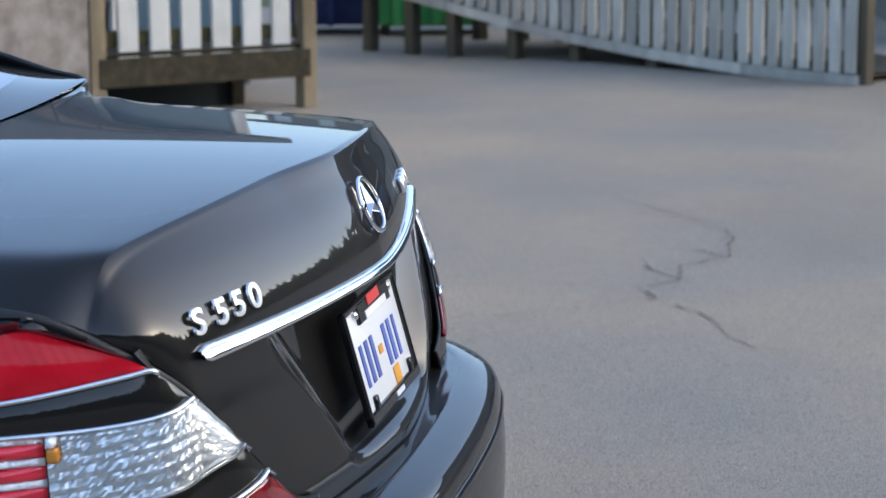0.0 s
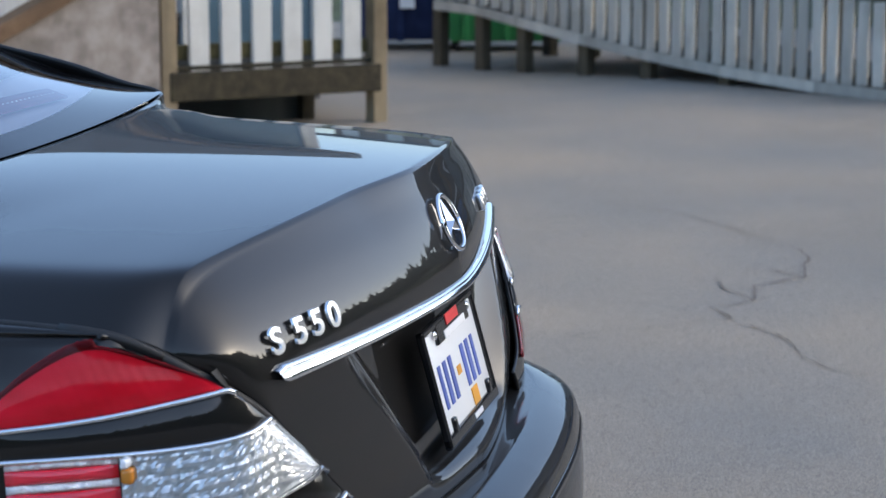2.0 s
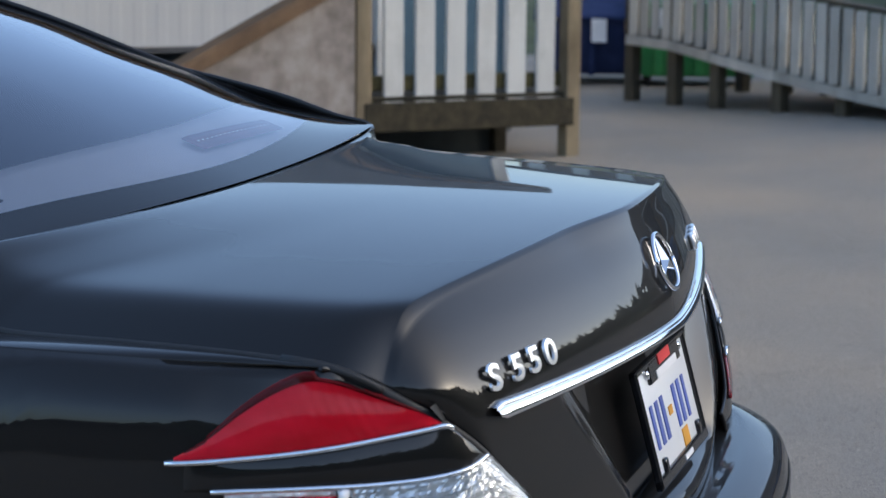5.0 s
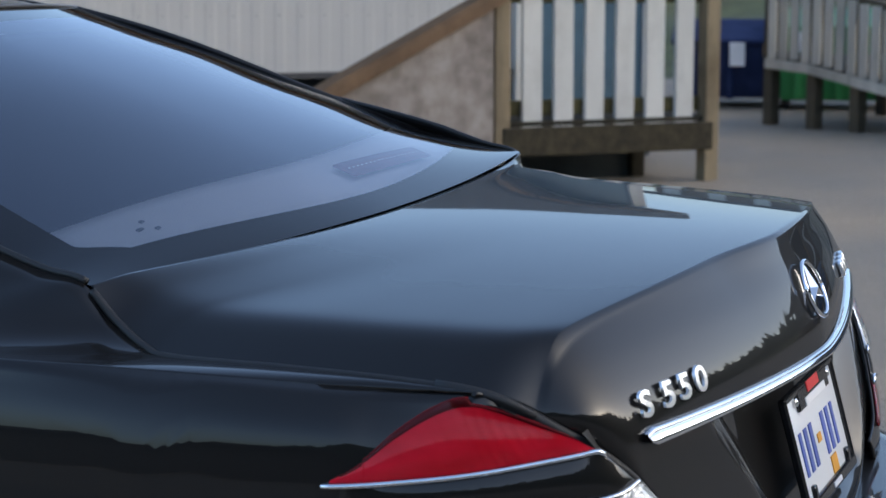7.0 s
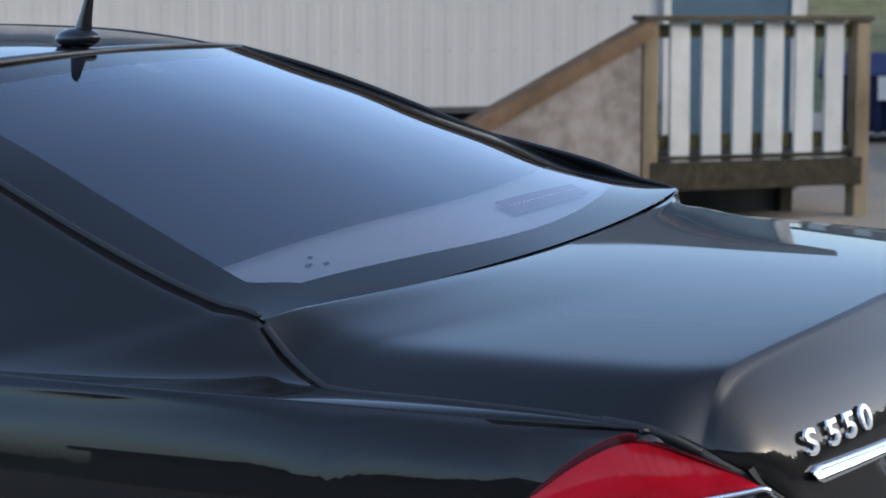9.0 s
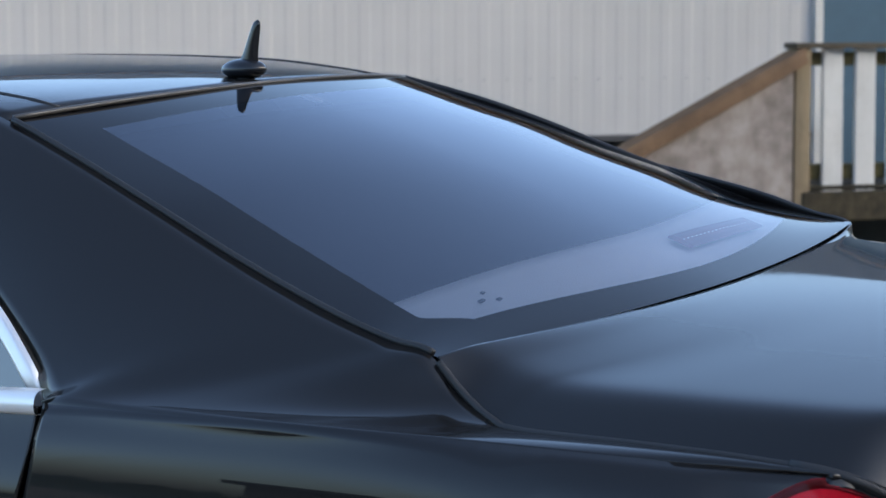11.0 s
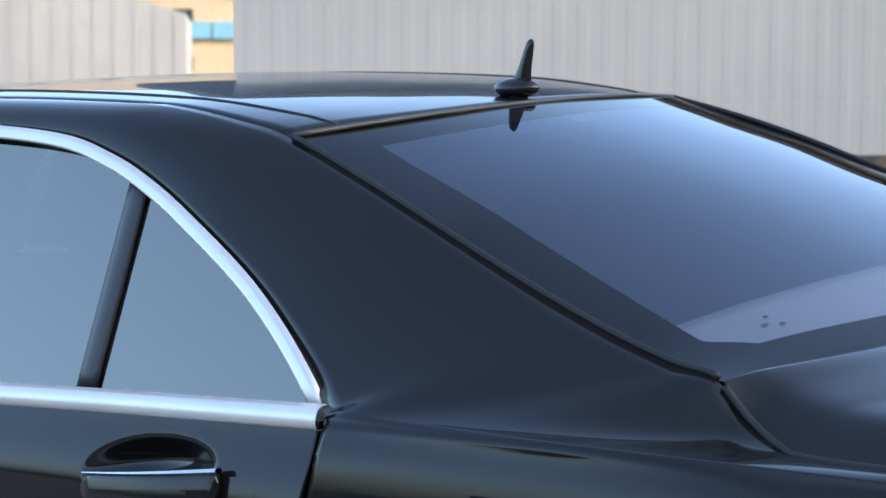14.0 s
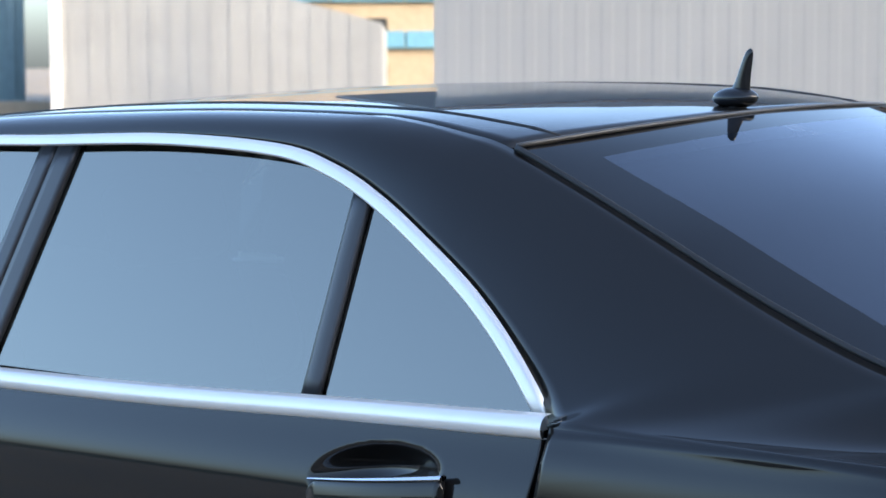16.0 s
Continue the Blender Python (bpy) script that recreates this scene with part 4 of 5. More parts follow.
def build_landing():
    land = empty("stair_landing", Matrix(), "wooden stair landing with white board railing and mossy beam", "landing")
    W = 1.47
    for s in (0.0, W):
        g = ground_z(*spot(s)[:2])
        lumber((0.10, 0.10, 1.42 - g), s, 0, (1.42 + g) / 2 - 0.005, WOOD, land, "post")
    # back posts, deck and treads carry the landing's shade in their dark colour
    for s in (0.12, W - 0.30):
        g = ground_z(*spot(s, -1.0)[:2])
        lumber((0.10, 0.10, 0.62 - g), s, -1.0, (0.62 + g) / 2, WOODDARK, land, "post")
    lumber((W + 0.13, 0.14, 0.032), W / 2, 0, 1.430, WOODMID, land, "top_rail")
    lumber((W, 0.045, 0.08), W / 2, -0.04, 1.355, MOSSY, land, "rail")
    lumber((W, 0.045, 0.09), W / 2, -0.05, 0.70, MOSSY, land, "rail")
    lumber((W, 0.05, 0.17), W / 2, 0.035, 0.505, MOSSBEAM, land, "beam", label="dark mossy beam")
    for k in range(9):
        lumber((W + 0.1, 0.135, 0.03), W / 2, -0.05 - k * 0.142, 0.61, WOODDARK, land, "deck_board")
    for k in range(6):
        s = 0.205 + k * 0.214
        lumber((0.132, 0.028, 0.895), s + 0.012, 0.0, 0.987, WHITEBOARD, land, "board", tilt=random.uniform(-0.5, 0.5))
    # panel whose dark colour carries the shade below the landing
    lumber((1.1, 0.03, 0.46), 0.60, -0.42, 0.36, SHADOWY, land, "skirt_board", label="blue-green panel under the landing, coloured dark as in shade")
    lumber((0.09, 0.09, 0.50), 1.20, -0.40, 0.38, WOODDARK, land, "post")
    # stair side with its brown cap
    st = empty("stair_side_wall", Matrix(), "stained concrete stair wall with a sloping brown wooden cap", "stair wall")
    bm = bmesh.new()
    L, top0 = 2.3, 1.355
    prof = [(0.0 - 0.065, top0), (0.0 - 0.065, 0.1), (-L, -0.05), (-L, max(top0 - L * 0.5, 0.15))]
    fr = [bm.verts.new(spot(s, 0.05, z)) for s, z in prof]
    bk = [bm.verts.new(spot(s, -0.07, z)) for s, z in prof]
    bm.faces.new(fr)
    bm.faces.new(bk[::-1])
    for i in range(4):
        j = (i + 1) % 4
        bm.faces.new((fr[j], fr[i], bk[i], bk[j]))
    part("side_wall", bm, STUCCO, st, smooth=False)
    n = math.hypot(L, L * 0.5)
    lumber((n, 0.17, 0.035), -L / 2, 0, 1.402 - L * 0.25, CAPWOOD, st, "cap", tilt=math.degrees(math.atan(0.5)))
    lumber((n, 0.045, 0.070), -L / 2, 0.07, 1.364 - L * 0.25, CAPWOOD, st, "cap_fascia", tilt=math.degrees(math.atan(0.5)))
    for k in range(4):
        p = spot(-0.30 - k * 0.30, -0.62, 0)
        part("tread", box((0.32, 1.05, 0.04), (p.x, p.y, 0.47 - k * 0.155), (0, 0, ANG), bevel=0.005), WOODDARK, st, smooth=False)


def build_hut():
    """The long white metal hut behind the landing."""
    h = empty("wall_hut", Matrix(), "long white metal-sided building behind the landing", "building", kind="structure")
    D, z0, z1 = -1.30, 0.86, 2.72
    s0, s1 = -4.43, 1.92
    rib = 0.152
    bm = bmesh.new()
    prof = []
    s = s0
    while s < s1:
        for ds, dd in ((0.0, 0.0), (0.060, 0.0), (0.074, 0.0026), (0.128, 0.0026), (0.142, 0.0)):
            if not 0.84 < s + ds < 1.84:
                prof.append((s + ds, dd))
            else:
                prof.append((s + ds, None))
        s += rib
    last = None
    for a, dd in prof:
        if dd is None:
            last = None
            continue
        pair = [bm.verts.new(spot(a, D + dd, z)) for z in (z0, 2.4, z1)]
        if last:
            for i in range(2):
                bm.faces.new((last[i], pair[i], pair[i + 1], last[i + 1]))
        last = pair
    part("metal_siding", bm, SIDING, h, "white ribbed metal siding", smooth=False)
    # body of the hut, roof and the blue door
    mid = spot((s0 + s1) / 2, D - 3.05)
    bm = bmesh.new()
    plan = ((s0 + 0.01, -0.05), (s1 - 0.01, -0.05), (s1 - 0.01, -6.0), (s0 + 1.6, -6.0))
    lo, hi = ([bm.verts.new(spot(a, D + c, z)) for a, c in plan] for z in (0.1, z1 + 0.05))
    bm.faces.new(lo[::-1])
    bm.faces.new(hi)
    for i in range(4):
        j = (i + 1) % 4
        bm.faces.new((lo[i], lo[j], hi[j], hi[i]))
    bmesh.ops.recalc_face_normals(bm, faces=bm.faces)
    part("hut_body", bm, SIDING, h, smooth=False)
    part("hut_roof", box((s1 - s0 + 0.06, 6.9, 0.20), (mid.x + GN.x * 0.1, mid.y + GN.y * 0.1, z1 + 0.16), (0, 0, ANG), bevel=0.02), ROOFING, h, smooth=False)
    for k in range(22):
        part("soffit_board", box((0.27, 0.48, 0.03), spot(s0 + (k + 0.5) * 0.29, D + 0.25, z1 + 0.03), (0, 0, ANG), bevel=0.004), CAPWOOD, h, smooth=False)
    door = part("hut_door", box((0.95, 0.05, 2.1), spot(1.335, D + 0.0, 1.66), (0, 0, ANG), bevel=0.006), BLUEDOOR, h, "blue painted door", smooth=False)
    part("door_knob", box((0.05, 0.06, 0.05), spot(1.70, D + 0.05, 1.6), (0, 0, ANG), bevel=0.015), CHROME, door)
    for s in (0.845, 1.83):
        part("door_trim", box((0.06, 0.05, 2.2), spot(s, D + 0.02, 1.70), (0, 0, ANG), bevel=0.004), WHITEBOARD, h, smooth=False)
    for k in range(30):
        part("bolt", box((0.012, 0.010, 0.012), spot(s0 + 0.1 + k * 0.152, D + 0.004, 1.225 + random.uniform(-0.004, 0.004)), (0, 0, ANG), bevel=0.003), SHEDWALL, h)
    part("footing", box((s1 - s0, 0.1, 0.9), spot((s0 + s1) / 2, D - 0.10, 0.42), (0, 0, ANG)), SHADOWY, h, smooth=False)
    part("drip_edge", box((0.80 - s0, 0.05, 0.04), spot((s0 + 0.80) / 2, D + 0.02, 0.855), (0, 0, ANG), bevel=0.004), ROOFING, h, smooth=False)


def build_ramp():
    r = empty("access_ramp", Matrix(), "weathered wooden access ramp with pale board railing", "ramp")
    A, B = Vector((-3.25, 13.14, 0)), Vector((0.62, 10.57, 0))
    d = (B - A).normalized()
    n = Vector((d.y, -d.x, 0))
    if n.y > 0:
        n = -n
    ang = math.degrees(math.atan2(d.y, d.x))
    L = (B - A).length
    deck = table((0, 0.844), (0.52, 0.812), (1.07, 0.717), (1.65, 0.625), (2.2, 0.549), (2.82, 0.480), (3.57, 0.41), (4.66, 0.365))
    rail = lambda s: deck(s) + 0.575
    at = lambda s, o, z: (A + d * s + n * o) + Vector((0, 0, z))
    stops = (0.0, 0.48, 0.94, 1.58, 2.20, 2.92, 3.72, L)

    def run(name, o, height, size, material, label=""):
        for a, b in zip(stops, stops[1:]):
            p, q = at(a, o, height(a)), at(b, o, height(b))
            t = math.degrees(math.atan2(p.z - q.z, b - a))
            c = (p + q) / 2
            part(name, box(((q - p).length + 0.004, *size), c, (0, t, ang), bevel=0.004), material, r, label, smooth=False)
    for back in (0.0, -1.25):
        for s in stops:
            p = at(s, back, 0)
            g = ground_z(p.x, p.y)
            # back row takes the darker wood: the ramp's under-shade, put into colour
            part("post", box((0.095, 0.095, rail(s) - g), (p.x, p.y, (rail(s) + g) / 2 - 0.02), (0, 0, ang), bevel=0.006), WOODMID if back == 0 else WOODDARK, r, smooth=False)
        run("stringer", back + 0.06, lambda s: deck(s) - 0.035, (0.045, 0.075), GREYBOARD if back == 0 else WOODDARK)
        run("hand_rail", back, lambda s: rail(s) + 0.01, (0.12, 0.035), WOODMID)
    run("low_rail", 0.03, lambda s: deck(s) + 0.05, (0.045, 0.05), WOODDARK)
    s = 0.08
    while s < L - 0.03:
        h = rail(s) - deck(s) - 0.02 + random.uniform(-0.01, 0.01)
        p = at(s, 0.075, (rail(s) + deck(s)) / 2)
        part("board", box((0.085, 0.022, h), p, (0, random.uniform(-0.8, 0.8), ang), bevel=0.003), GREYBOARD, r, smooth=False)
        s += 0.122
    s = 0.05
    while s < L:
        p = at(s, -0.62, deck(s))
        part("deck_board", box((0.118, 1.28, 0.03), p, (0, 6, ang)), WOODDARK, r, smooth=False)
        s += 0.122


def build_bins():
    def bin(name, x, y, w, d, h, ang, material, label):
        z = ground_z(x, y)
        b = empty(name, pose(x, y, z, 0, 0, ang), label, "bin")
        bm = bmesh.new()
        prof = [(-0.5, -0.42, 0.08), (0.5, -0.42, 0.08), (0.5, 0.42, 0.08), (-0.5, 0.42, 0.08)]
        lo = [bm.verts.new((a * w * 0.94, c * d, e)) for a, c, e in prof]
        up = [bm.verts.new((a * w, c * d * 1.15, h)) for a, c, e in prof]
        bm.faces.new(lo[::-1])
        bm.faces.new(up)
        for i in range(4):
            j = (i + 1) % 4
            bm.faces.new((lo[i], lo[j], up[j], up[i]))
        bmesh.ops.bevel(bm, geom=bm.edges[:], offset=0.02, segments=2, affect="EDGES")
        part("bin_body", bm, material, b, smooth=False)
        part("bin_lid", box((w * 1.04, d * 1.05, 0.05), (0, 0, h + 0.06), (9, 0, 0), bevel=0.015), material, b, smooth=False)
        for k in (-1, 0, 1):
            part("bin_rib", box((0.06, 0.04, h * 0.8), (k * w * 0.33, -d * 0.475, h * 0.52), bevel=0.01), material, b, smooth=False)
        for a in (-1, 1):
            for c in (-1, 1):
                part("bin_wheel", tube([(a * w * 0.4 - 0.02, c * d * 0.33, 0.05), (a * w * 0.4 + 0.02, c * d * 0.33, 0.05)], 0.05, 14), TYRE, b)
        return b
    b = bin("dumpster", -4.06, 15.0, 0.97, 1.0, 0.58, 14, BINBLUE, "dark blue steel waste bin with paper notices")
    part("notice", box((0.13, 0.01, 0.20), (0.06, -0.535, 0.46)), WHITE, b, "white paper notice", smooth=False)
    part("notice", box((0.12, 0.01, 0.11), (0.34, -0.537, 0.50)), mat("faded_orange_paper", (0.42, 0.25, 0.12), 0.8), b, "orange notice", smooth=False)
    g = bin("recycling_bin", -3.12, 14.95, 1.05, 0.9, 0.70, 16, BINGREEN, "bright green waste bin behind the ramp")
    part("notice", box((0.24, 0.01, 0.16), (-0.25, -0.49, 0.58)), WHITE, g, "white paper label", smooth=False)


def build_far():
    # grassy bank beyond the bins
    def bank(u, v):
        x, y = lerp(-16, 14, u), lerp(17.2, 34, v)
        return Vector((x, y, ground_z(x, 17) - 0.05 + 2.4 * v ** 1.1 + 0.25 * noise.noise((x * 0.5, y * 0.5, 2))))
    tagged(obj("grass_bank", grid(bank, 60, 40), GRASS), "green grassy bank beyond the yard", "grass", kind="stuff")
    # brown house on top of the bank
    hh = empty("hillside_house", Matrix(), "brown and white boarded house on the grassy bank", "house")
    part("wall", box((11, 5, 3.0), (-4.0, 34.5, 2.4), (0, 0, 4), bevel=0.03), CAPWOOD, hh, smooth=False)
    part("roof", box((12, 6, 0.3), (-4.0, 34.5, 3.95), (0, 0, 4), bevel=0.03), ROOFING, hh, smooth=False)
    for k in range(14):
        part("trim_board", box((0.28, 0.08, 2.6), (-9.0 + k * 0.77, 31.95 + (k - 7) * 0.054, 2.4), (0, 0, 4), bevel=0.01), WHITEBOARD, hh, smooth=False)
    # small white gabled shed far off
    c0, c1 = Vector((-20.2, 18.9, 0)), Vector((-23.6, 15.8, 0))
    d = (c1 - c0).normalized()
    n = Vector((-d.y, d.x, 0))
    if n.dot(Vector((1, -1, 0))) < 0:
        n = -n
    ang = math.degrees(math.atan2(d.y, d.x))
    shed = empty("white_shed", Matrix(), "far white ribbed shed with a sloping roof edge", "shed")
    bm = bmesh.new()
    w = (c1 - c0).length
    base = ground_z(-22, 17) - 0.6
    prof = [(0, base), (w, base), (w, 2.08 + w * 0.27), (0, 2.08)]
    fr = [bm.verts.new(c0 + d * s + Vector((0, 0, z))) for s, z in prof]
    bk = [bm.verts.new(c0 + d * s - n * 9 + Vector((0, 0, z))) for s, z in prof]
    bm.faces.new(fr)
    bm.faces.new(bk[::-1])
    for i in range(4):
        j = (i + 1) % 4
        bm.faces.new((fr[j], fr[i], bk[i], bk[j]))
    bmesh.ops.recalc_face_normals(bm, faces=bm.faces)
    part("shed_body", bm, SHEDWALL, shed, smooth=False)
    for k in range(16):
        p = c0 + d * (k + 0.5) * w / 16 + n * 0.006
        top = 2.05 + (k + 0.5) * w / 16 * 0.27
        part("siding_rib", box((0.06, 0.005, top - base), (p.x, p.y, (top + base) / 2), (0, 0, ang)), SHEDWALL, shed, smooth=False)
    # white strip for the shed's sunlit end, the light put into its colour
    p = c1 + d * 0.07
    part("corner_trim", box((0.14, 0.16, 4.4), (p.x, p.y, 1.2), (0, 0, ang)), WHITE, shed, smooth=False)
    # block of flats with blue balcony bands
    fl = empty("apartment_building", Matrix(), "far sunlit flats with blue balcony bands", "building")
    face, side = Vector((0.676, -0.737, 0)), Vector((0.737, 0.676, 0))
    front = Vector((-37.3, 38.2, 0))
    q = front - face * 5
    part("wall", box((12, 10, 9), (q.x, q.y, 3.4), (0, 0, 42.5), bevel=0.02), PLASTER, fl, smooth=False)
    for z in (0.35, 2.16, 3.40, 4.9):
        for i in range(6):
            c = front + face * 0.12 + side * (i - 2.5) * 2.0
            part("balcony", box((1.96, 0.24, 0.45), (c.x, c.y, z), (0, 0, 42.5), bevel=0.02), BLUEBAND, fl, smooth=False)
            c = front + face * 0.02 + side * ((i - 2.5) * 2.0 + 0.25)
            part("window", box((0.55, 0.10, 0.42), (c.x, c.y, z - 0.88), (0, 0, 42.5), bevel=0.02), WINDOWDARK, fl, smooth=False)
    # blue grey container beyond
    cn = empty("container", Matrix(), "plain blue-grey steel shipping container", "container")
    part("container_body", box((6, 2.6, 4.4), (-29.5, 15.9, 1.9), (0, 0, 52.3), bevel=0.03), mat("blue_grey_steel", (0.14, 0.24, 0.27), 0.5, vary=0.1), cn, smooth=False)
    for k in range(12):
        c = Vector((-26.6, 17.5, 0)) - Vector((0.61, 0.79, 0)) * (0.25 + k * 0.5) + Vector((0.79, -0.61, 0)) * 0.03
        part("container_rib", box((0.14, 0.06, 4.2), (c.x, c.y, 1.9), (0, 0, 52.3), bevel=0.01), mat("blue_grey_steel_rib", (0.13, 0.22, 0.25), 0.5, vary=0.1) if k == 0 else bpy.data.materials["blue_grey_steel_rib"], cn, smooth=False)
    # added ochre block in place of the far strip of sunlit ground
    lw = empty("sunlit_ground_block", Matrix(), "low ochre block standing for far sunlit ground", "wall")
    part("wall_body", box((7, 0.3, 1.4), (-27.0, 14.6, 0.25), (0, 0, 52.3), bevel=0.02), PLASTER, lw, smooth=False)
    # house row behind the camera, mirrored in the car's flank
    rw = empty("row_house", Matrix(), "low dark-brown building row behind the yard", "house")
    part("wall", box((41.5, 7, 2.5), (2.25, -31.0, 0.95), bevel=0.03), mat("brown_boarding", (0.14, 0.12, 0.10), 0.8, vary=0.2), rw, smooth=False)
    part("roof", box((42.5, 8, 0.3), (2.25, -31.0, 2.3), bevel=0.05), ROOFING, rw, smooth=False)
    # wooded hills behind the camera, mirrored in the flank
    def hill(u, v):
        a = lerp(radians(182), radians(425), u)
        r = lerp(40, 75, v)
        # out of view; raised towards the sun to keep it off the yard
        h = (1.0 + 12.0 * sstep((u - 0.26) / 0.22) + 12.0 * sstep((u - 0.50) / 0.125) * (1 - sstep((u - 0.81) / 0.06)) - 6.5 * sstep((u - 0.85) / 0.05)) * sstep(v * 1.8)
        h += (0.6 + 1.8 * sstep((u - 0.24) / 0.1)) * sstep(v * 1.8) * noise.noise((u * 60, v * 12, 3)) + 1.2 * noise.noise((u * 190, v * 30, 7)) * sstep(v * 2)
        return Vector((r * math.cos(a), r * math.sin(a), h - 0.3))
    tagged(obj("wooded_hill", grid(hill, 380, 24, flip=True), LEAF), "dark wooded hillside, unseen and raised to shade the yard", "hill", kind="stuff")
    # spruces along the hill
    vs, fs = [], []
    rng = random.Random(11)
    for k in range(620):
        u, v = rng.uniform(0.45, 1.0), rng.uniform(0.18, 0.62)
        p = hill(u, v)
        h = rng.uniform(1.6, 4.2) * (1.35 if rng.random() < 0.15 else 1)
        turn = rng.random() * math.tau
        for tier in range(6):
            z0, r = h * (0.04 + 0.15 * tier), h * 0.19 * (1 - tier / 6.4)
            i = len(vs)
            ring = [Vector((r * rng.uniform(0.55, 1.1) * math.cos(turn + tier + q * math.tau / 7), r * rng.uniform(0.55, 1.1) * math.sin(turn + tier + q * math.tau / 7), z0 - rng.uniform(0, 0.08) * h)) for q in range(7)]
            vs += [p + w for w in ring] + [p + Vector((0, 0, z0 + h * 0.24))]
            fs += [(i + q, i + (q + 1) % 7, i + 7) for q in range(7)]
    me = bpy.data.meshes.new("spruce_wood")
    me.from_pydata(vs, [], fs)
    me.materials.append(LEAF)
    tagged(new("spruce_wood", me), "dark spruces standing along the hillside", "trees", kind="stuff")
    # gabled house to the right, seen mirrored in the boot lid
    gh = empty("gabled_house", Matrix(), "dark gabled house at the yard's edge", "house")
    bm = bmesh.new()
    prof = [(0, -0.2), (8, -0.2), (8, 3.6), (4, 6.4), (0, 3.6)]
    fr = [bm.verts.new((0.9 + a * 0.96, 15.5 + a * 0.2, z)) for a, z in prof]
    bk = [bm.verts.new((0.9 + a * 0.96 - 1.8, 24.5 + a * 0.2, z)) for a, z in prof]
    bm.faces.new(fr)
    bm.faces.new(bk[::-1])
    for i in range(5):
        j = (i + 1) % 5
        bm.faces.new((fr[j], fr[i], bk[i], bk[j]))
    bmesh.ops.recalc_face_normals(bm, faces=bm.faces)
    part("wall", bm, mat("brown_house_wall", (0.10, 0.085, 0.07), 0.8, vary=0.15), gh, smooth=False)
    for a, b, e, f in ((0, 3.6, 4, 6.4), (8, 3.6, 4, 6.4)):
        rb = bmesh.new()
        q = [(0.9 + a * 0.96 + (-.4 if a == 0 else .4), 15.1 + a * 0.2, b - 0.15), (0.9 + e * 0.96, 15.1 + e * 0.2, f + 0.08), (0.9 + e * 0.96 - 1.9, 24.9 + e * 0.2, f + 0.08), (0.9 + a * 0.96 - 1.9 + (-.4 if a == 0 else .4), 24.9 + a * 0.2, b - 0.15)]
        lo = [rb.verts.new(v) for v in q]
        hi = [rb.verts.new(Vector(v) + Vector((0, 0, 0.16))) for v in q]
        rb.faces.new(lo)
        rb.faces.new(hi[::-1])
        for i in range(4):
            j = (i + 1) % 4
            rb.faces.new((lo[i], lo[j], hi[j], hi[i]))
        bmesh.ops.recalc_face_normals(rb, faces=rb.faces)
        part("roof", rb, ROOFING, gh, smooth=False)
    for k in range(9):
        part("trim_board", box((7.6, 0.06, 0.10), (0.9 + 3.84, 16.26, 0.35 + k * 0.4), (0, 0, 11.77), bevel=0.01), WHITEBOARD if k % 3 == 0 else CAPWOOD, gh, smooth=False)
    for a in (1.6, 5.2):
        part("window", box((1.3, 0.1, 1.2), (0.9 + a + 0.3, 15.5 + a * 0.2 + 0.05, 2.0), (0, 0, 11.8), bevel=0.02), WINDOWDARK, gh, smooth=False)


def build_parked_car():
    x0, y0 = 3.1, 14.2
    g = ground_z(x0, y0)
    c = empty("parked_car", pose(x0, y0, g), "dark blue car parked beyond the ramp", "car")
    side = curve([(-2.1, 0, 0.45), (-2.08, 0, 0.72), (-1.5, 0, 0.86), (-0.9, 0, 0.93), (-0.35, 0, 1.34), (0.9, 0, 1.40), (1.55, 0, 1.0), (2.05, 0, 0.95), (2.12, 0, 0.5)])

    def body(u, v):
        p = side(u)
        a = (v - 0.5) * 2
        w = 0.86 - 0.18 * sstep((p.z - 0.9) / 0.45)
        return Vector((p.x, w * math.copysign(min(1, abs(a) * 1.35), a), p.z if abs(a) < 0.74 else lerp(p.z, 0.28, (abs(a) - 0.74) / 0.26)))
    part("body", grid(body, 60, 30), CARBLUE, c)
    part("side_glass", box((1.7, 1.42, 0.26), (0.25, 0, 1.16), bevel=0.05), WINDOWDARK, c)
    for x in (-1.35, 1.3):
        for y in (-0.78, 0.78):
            w = part("wheel", tube([(x, y - 0.10, 0.31), (x, y + 0.10, 0.31)], 0.31, 24), TYRE, c, "black tyre")
    part("headlamp", box((0.08, 0.3, 0.14), (-2.06, -0.6, 0.68), bevel=0.02), CLEARLENS, c, "clear headlamp")


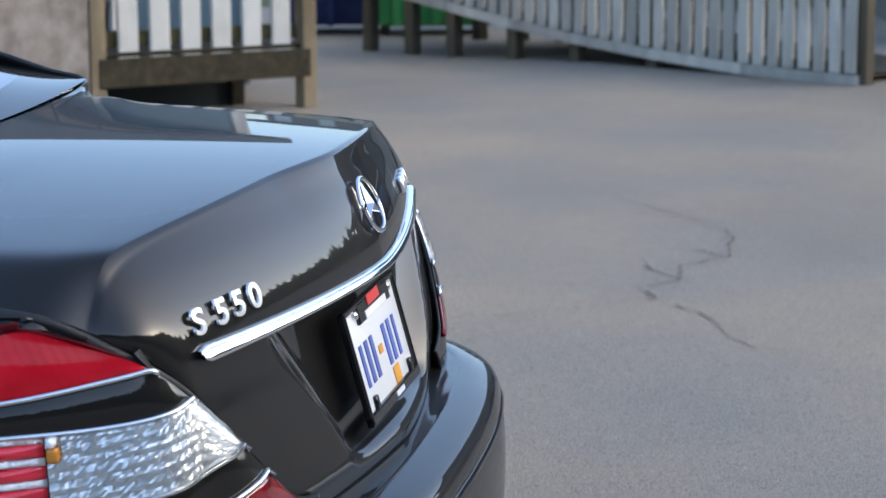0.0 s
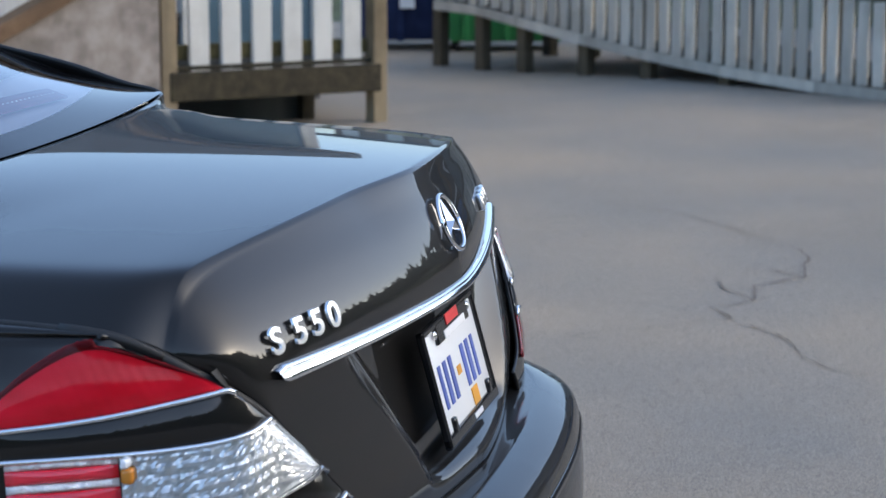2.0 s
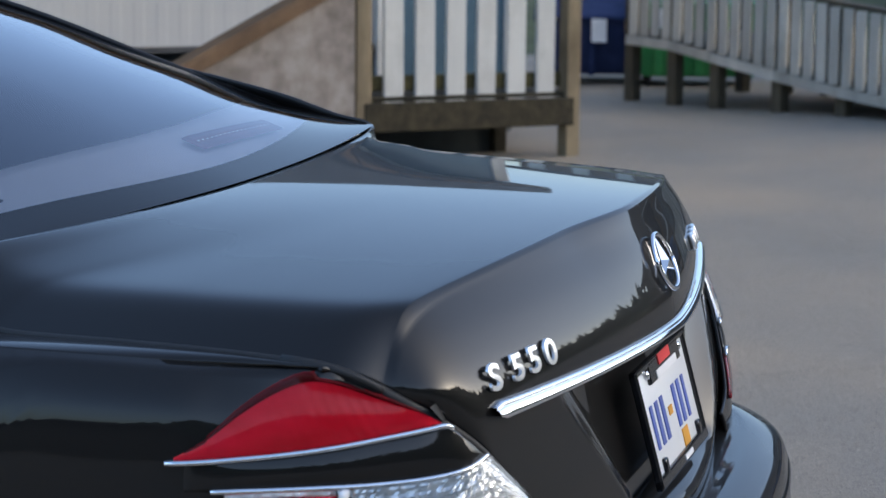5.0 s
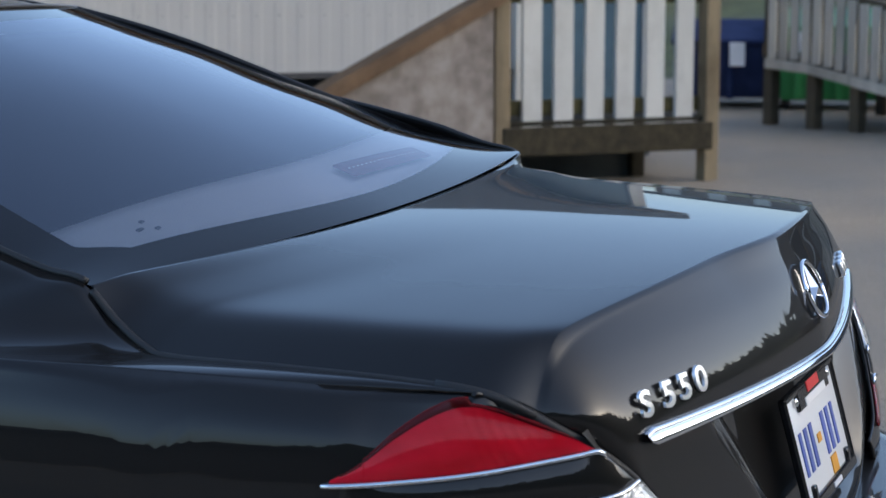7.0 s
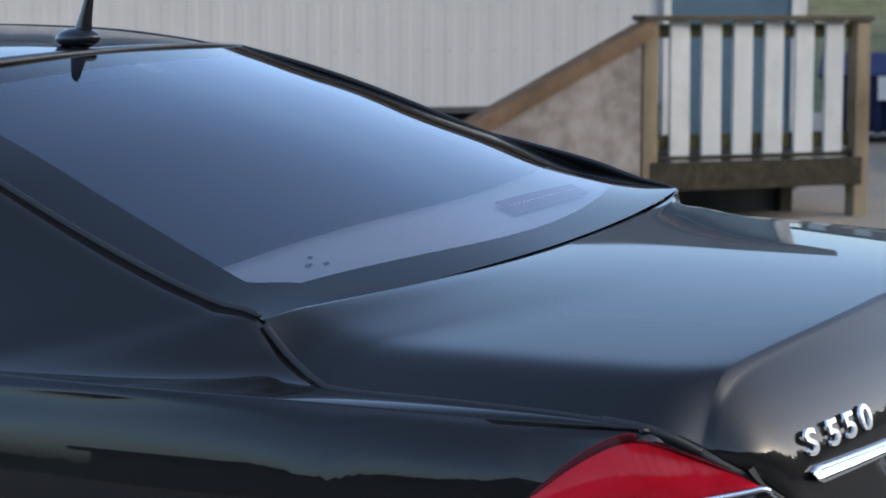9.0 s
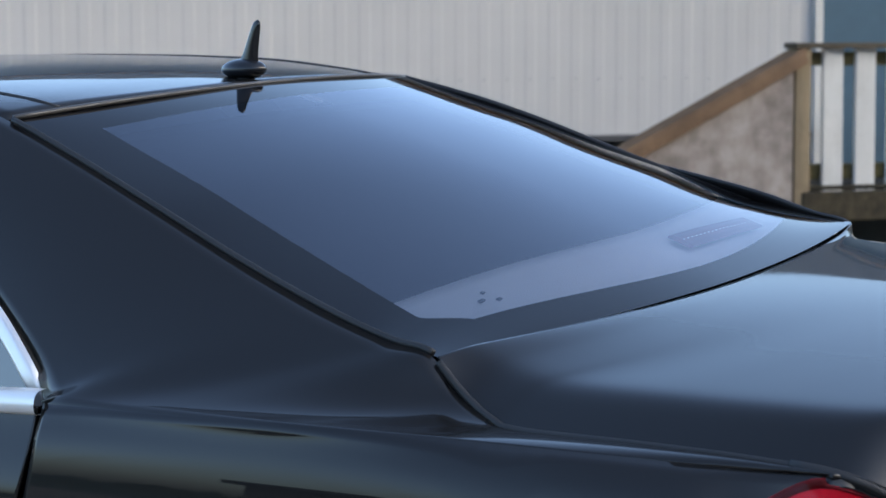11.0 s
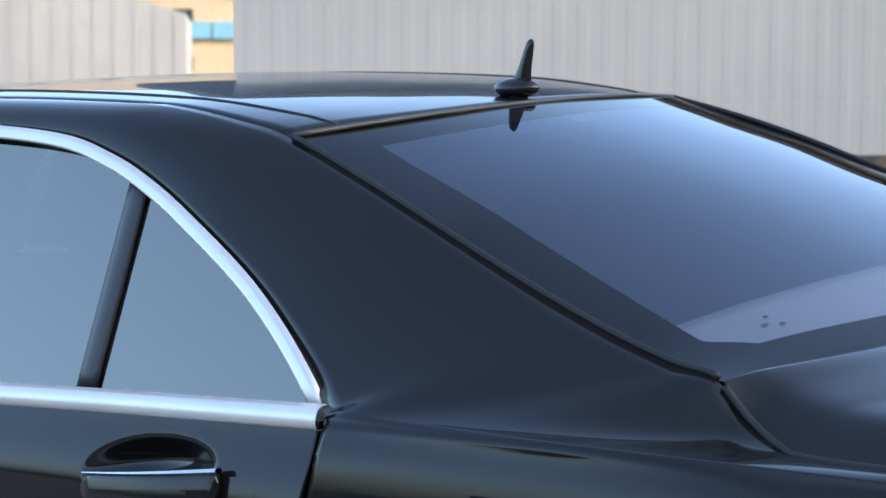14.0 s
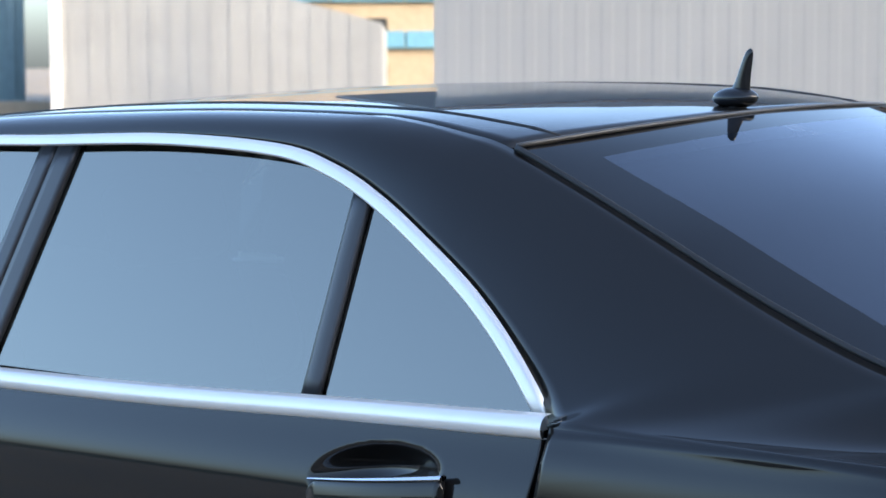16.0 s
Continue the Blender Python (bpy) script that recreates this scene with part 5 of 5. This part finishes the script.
def conifer(x, y, h):
    t = empty("conifer", pose(x, y, ground_z(x, y) - 0.1), "dark green conifer at the edge of the yard", "tree", group="conifers")
    part("trunk", tube([(0, 0, 0), (0.05, 0, h * 0.5), (0, 0.03, h)], [0.22, 0.13, 0.02], 8), BARK, t)
    vs, fs = [], []
    rng = random.Random(int(x * 10))
    for k in range(900):
        z = h * (0.12 + 0.88 * rng.random() ** 0.8)
        r = (h - z) * 0.24 * (0.35 + 0.65 * rng.random() ** 0.5) + 0.05
        a = rng.random() * math.tau
        c = Vector((r * math.cos(a), r * math.sin(a), z - r * 0.25))
        o = Vector((math.cos(a), math.sin(a), -0.35)) * rng.uniform(0.25, 0.5)
        q = Vector((-math.sin(a), math.cos(a), rng.uniform(-0.3, 0.3))) * rng.uniform(0.08, 0.17)
        i = len(vs)
        vs += [c - o * 0.4 - q, c + o, c - o * 0.4 + q, c - o * 0.2 + Vector((0, 0, 0.12))]
        fs += [(i, i + 1, i + 3), (i + 1, i + 2, i + 3), (i, i + 2, i + 1)]
    me = bpy.data.meshes.new("crown")
    me.from_pydata(vs, [], fs)
    me.materials.append(LEAF)
    ob = new("crown", me)
    ob.parent = t


build_landing()
build_hut()
build_ramp()
build_bins()
build_far()
build_parked_car()
for cx, cy, ch in ((22, 21, 4.6), (23.5, 19.5, 6.2), (24, 17.5, 4.2), (25, 16, 5.4), (25, 14, 3.8), (26.5, 12, 5.0), (27, 9.5, 4.4), (28, 7, 6.5), (28, 4, 7.5), (27, 1, 8)):
    conifer(cx, cy, ch)


def build_cracks():
    c = empty("crack_set", Matrix(), "dark branching cracks in the asphalt", "crack", kind="stuff")
    for pts in (((-0.03, 3.84), (-0.12, 3.99), (0.02, 4.15), (0.0, 4.4), (0.16, 4.6), (0.14, 5.06), (0.06, 5.25)), ((-0.03, 3.84), (-0.22, 3.66), (-0.55, 3.45), (-0.8, 3.36)), ((0.05, 3.72), (0.18, 3.55), (0.24, 3.30)), ((-0.9, 6.2), (-0.45, 5.95), (0.06, 5.25)), ((0.02, 4.15), (-0.10, 4.30), (-0.16, 4.55)), ((0.16, 4.6), (0.02, 4.72), (-0.10, 4.7)), ((-0.8, 3.36), (-1.05, 3.3)), ((0.24, 3.3), (0.34, 3.16), (0.52, 3.08)), ((-2.6, 8.0), (-1.4, 7.75), (-0.2, 7.7), (1.2, 7.45), (2.6, 7.4)), ((-1.2, 5.6), (-0.9, 5.75), (-0.45, 5.95)), ((0.9, 2.7), (1.05, 2.9), (1.3, 2.95))):
        fine = []
        for (x0, y0), (x1, y1) in zip(pts, pts[1:]):
            for k in range(8):
                x, y = lerp(x0, x1, k / 8), lerp(y0, y1, k / 8)
                fine.append(Vector((x + 0.02 * noise.noise((x * 9, y * 9, 1)), y + 0.03 * noise.noise((x * 9, y * 9, 5)), ground_z(x, y) + 0.006)))
        bm = bmesh.new()
        prev = None
        for p in fine:
            wd = 0.0022 + 0.008 * abs(noise.noise(p * 6))
            cur = [bm.verts.new(p + Vector((-wd, 0, 0))), bm.verts.new(p + Vector((wd, 0, 0)))]
            if prev:
                bm.faces.new((prev[0], prev[1], cur[1], cur[0]))
            prev = cur
        part("crack", bm, CRACK, c)


build_cracks()
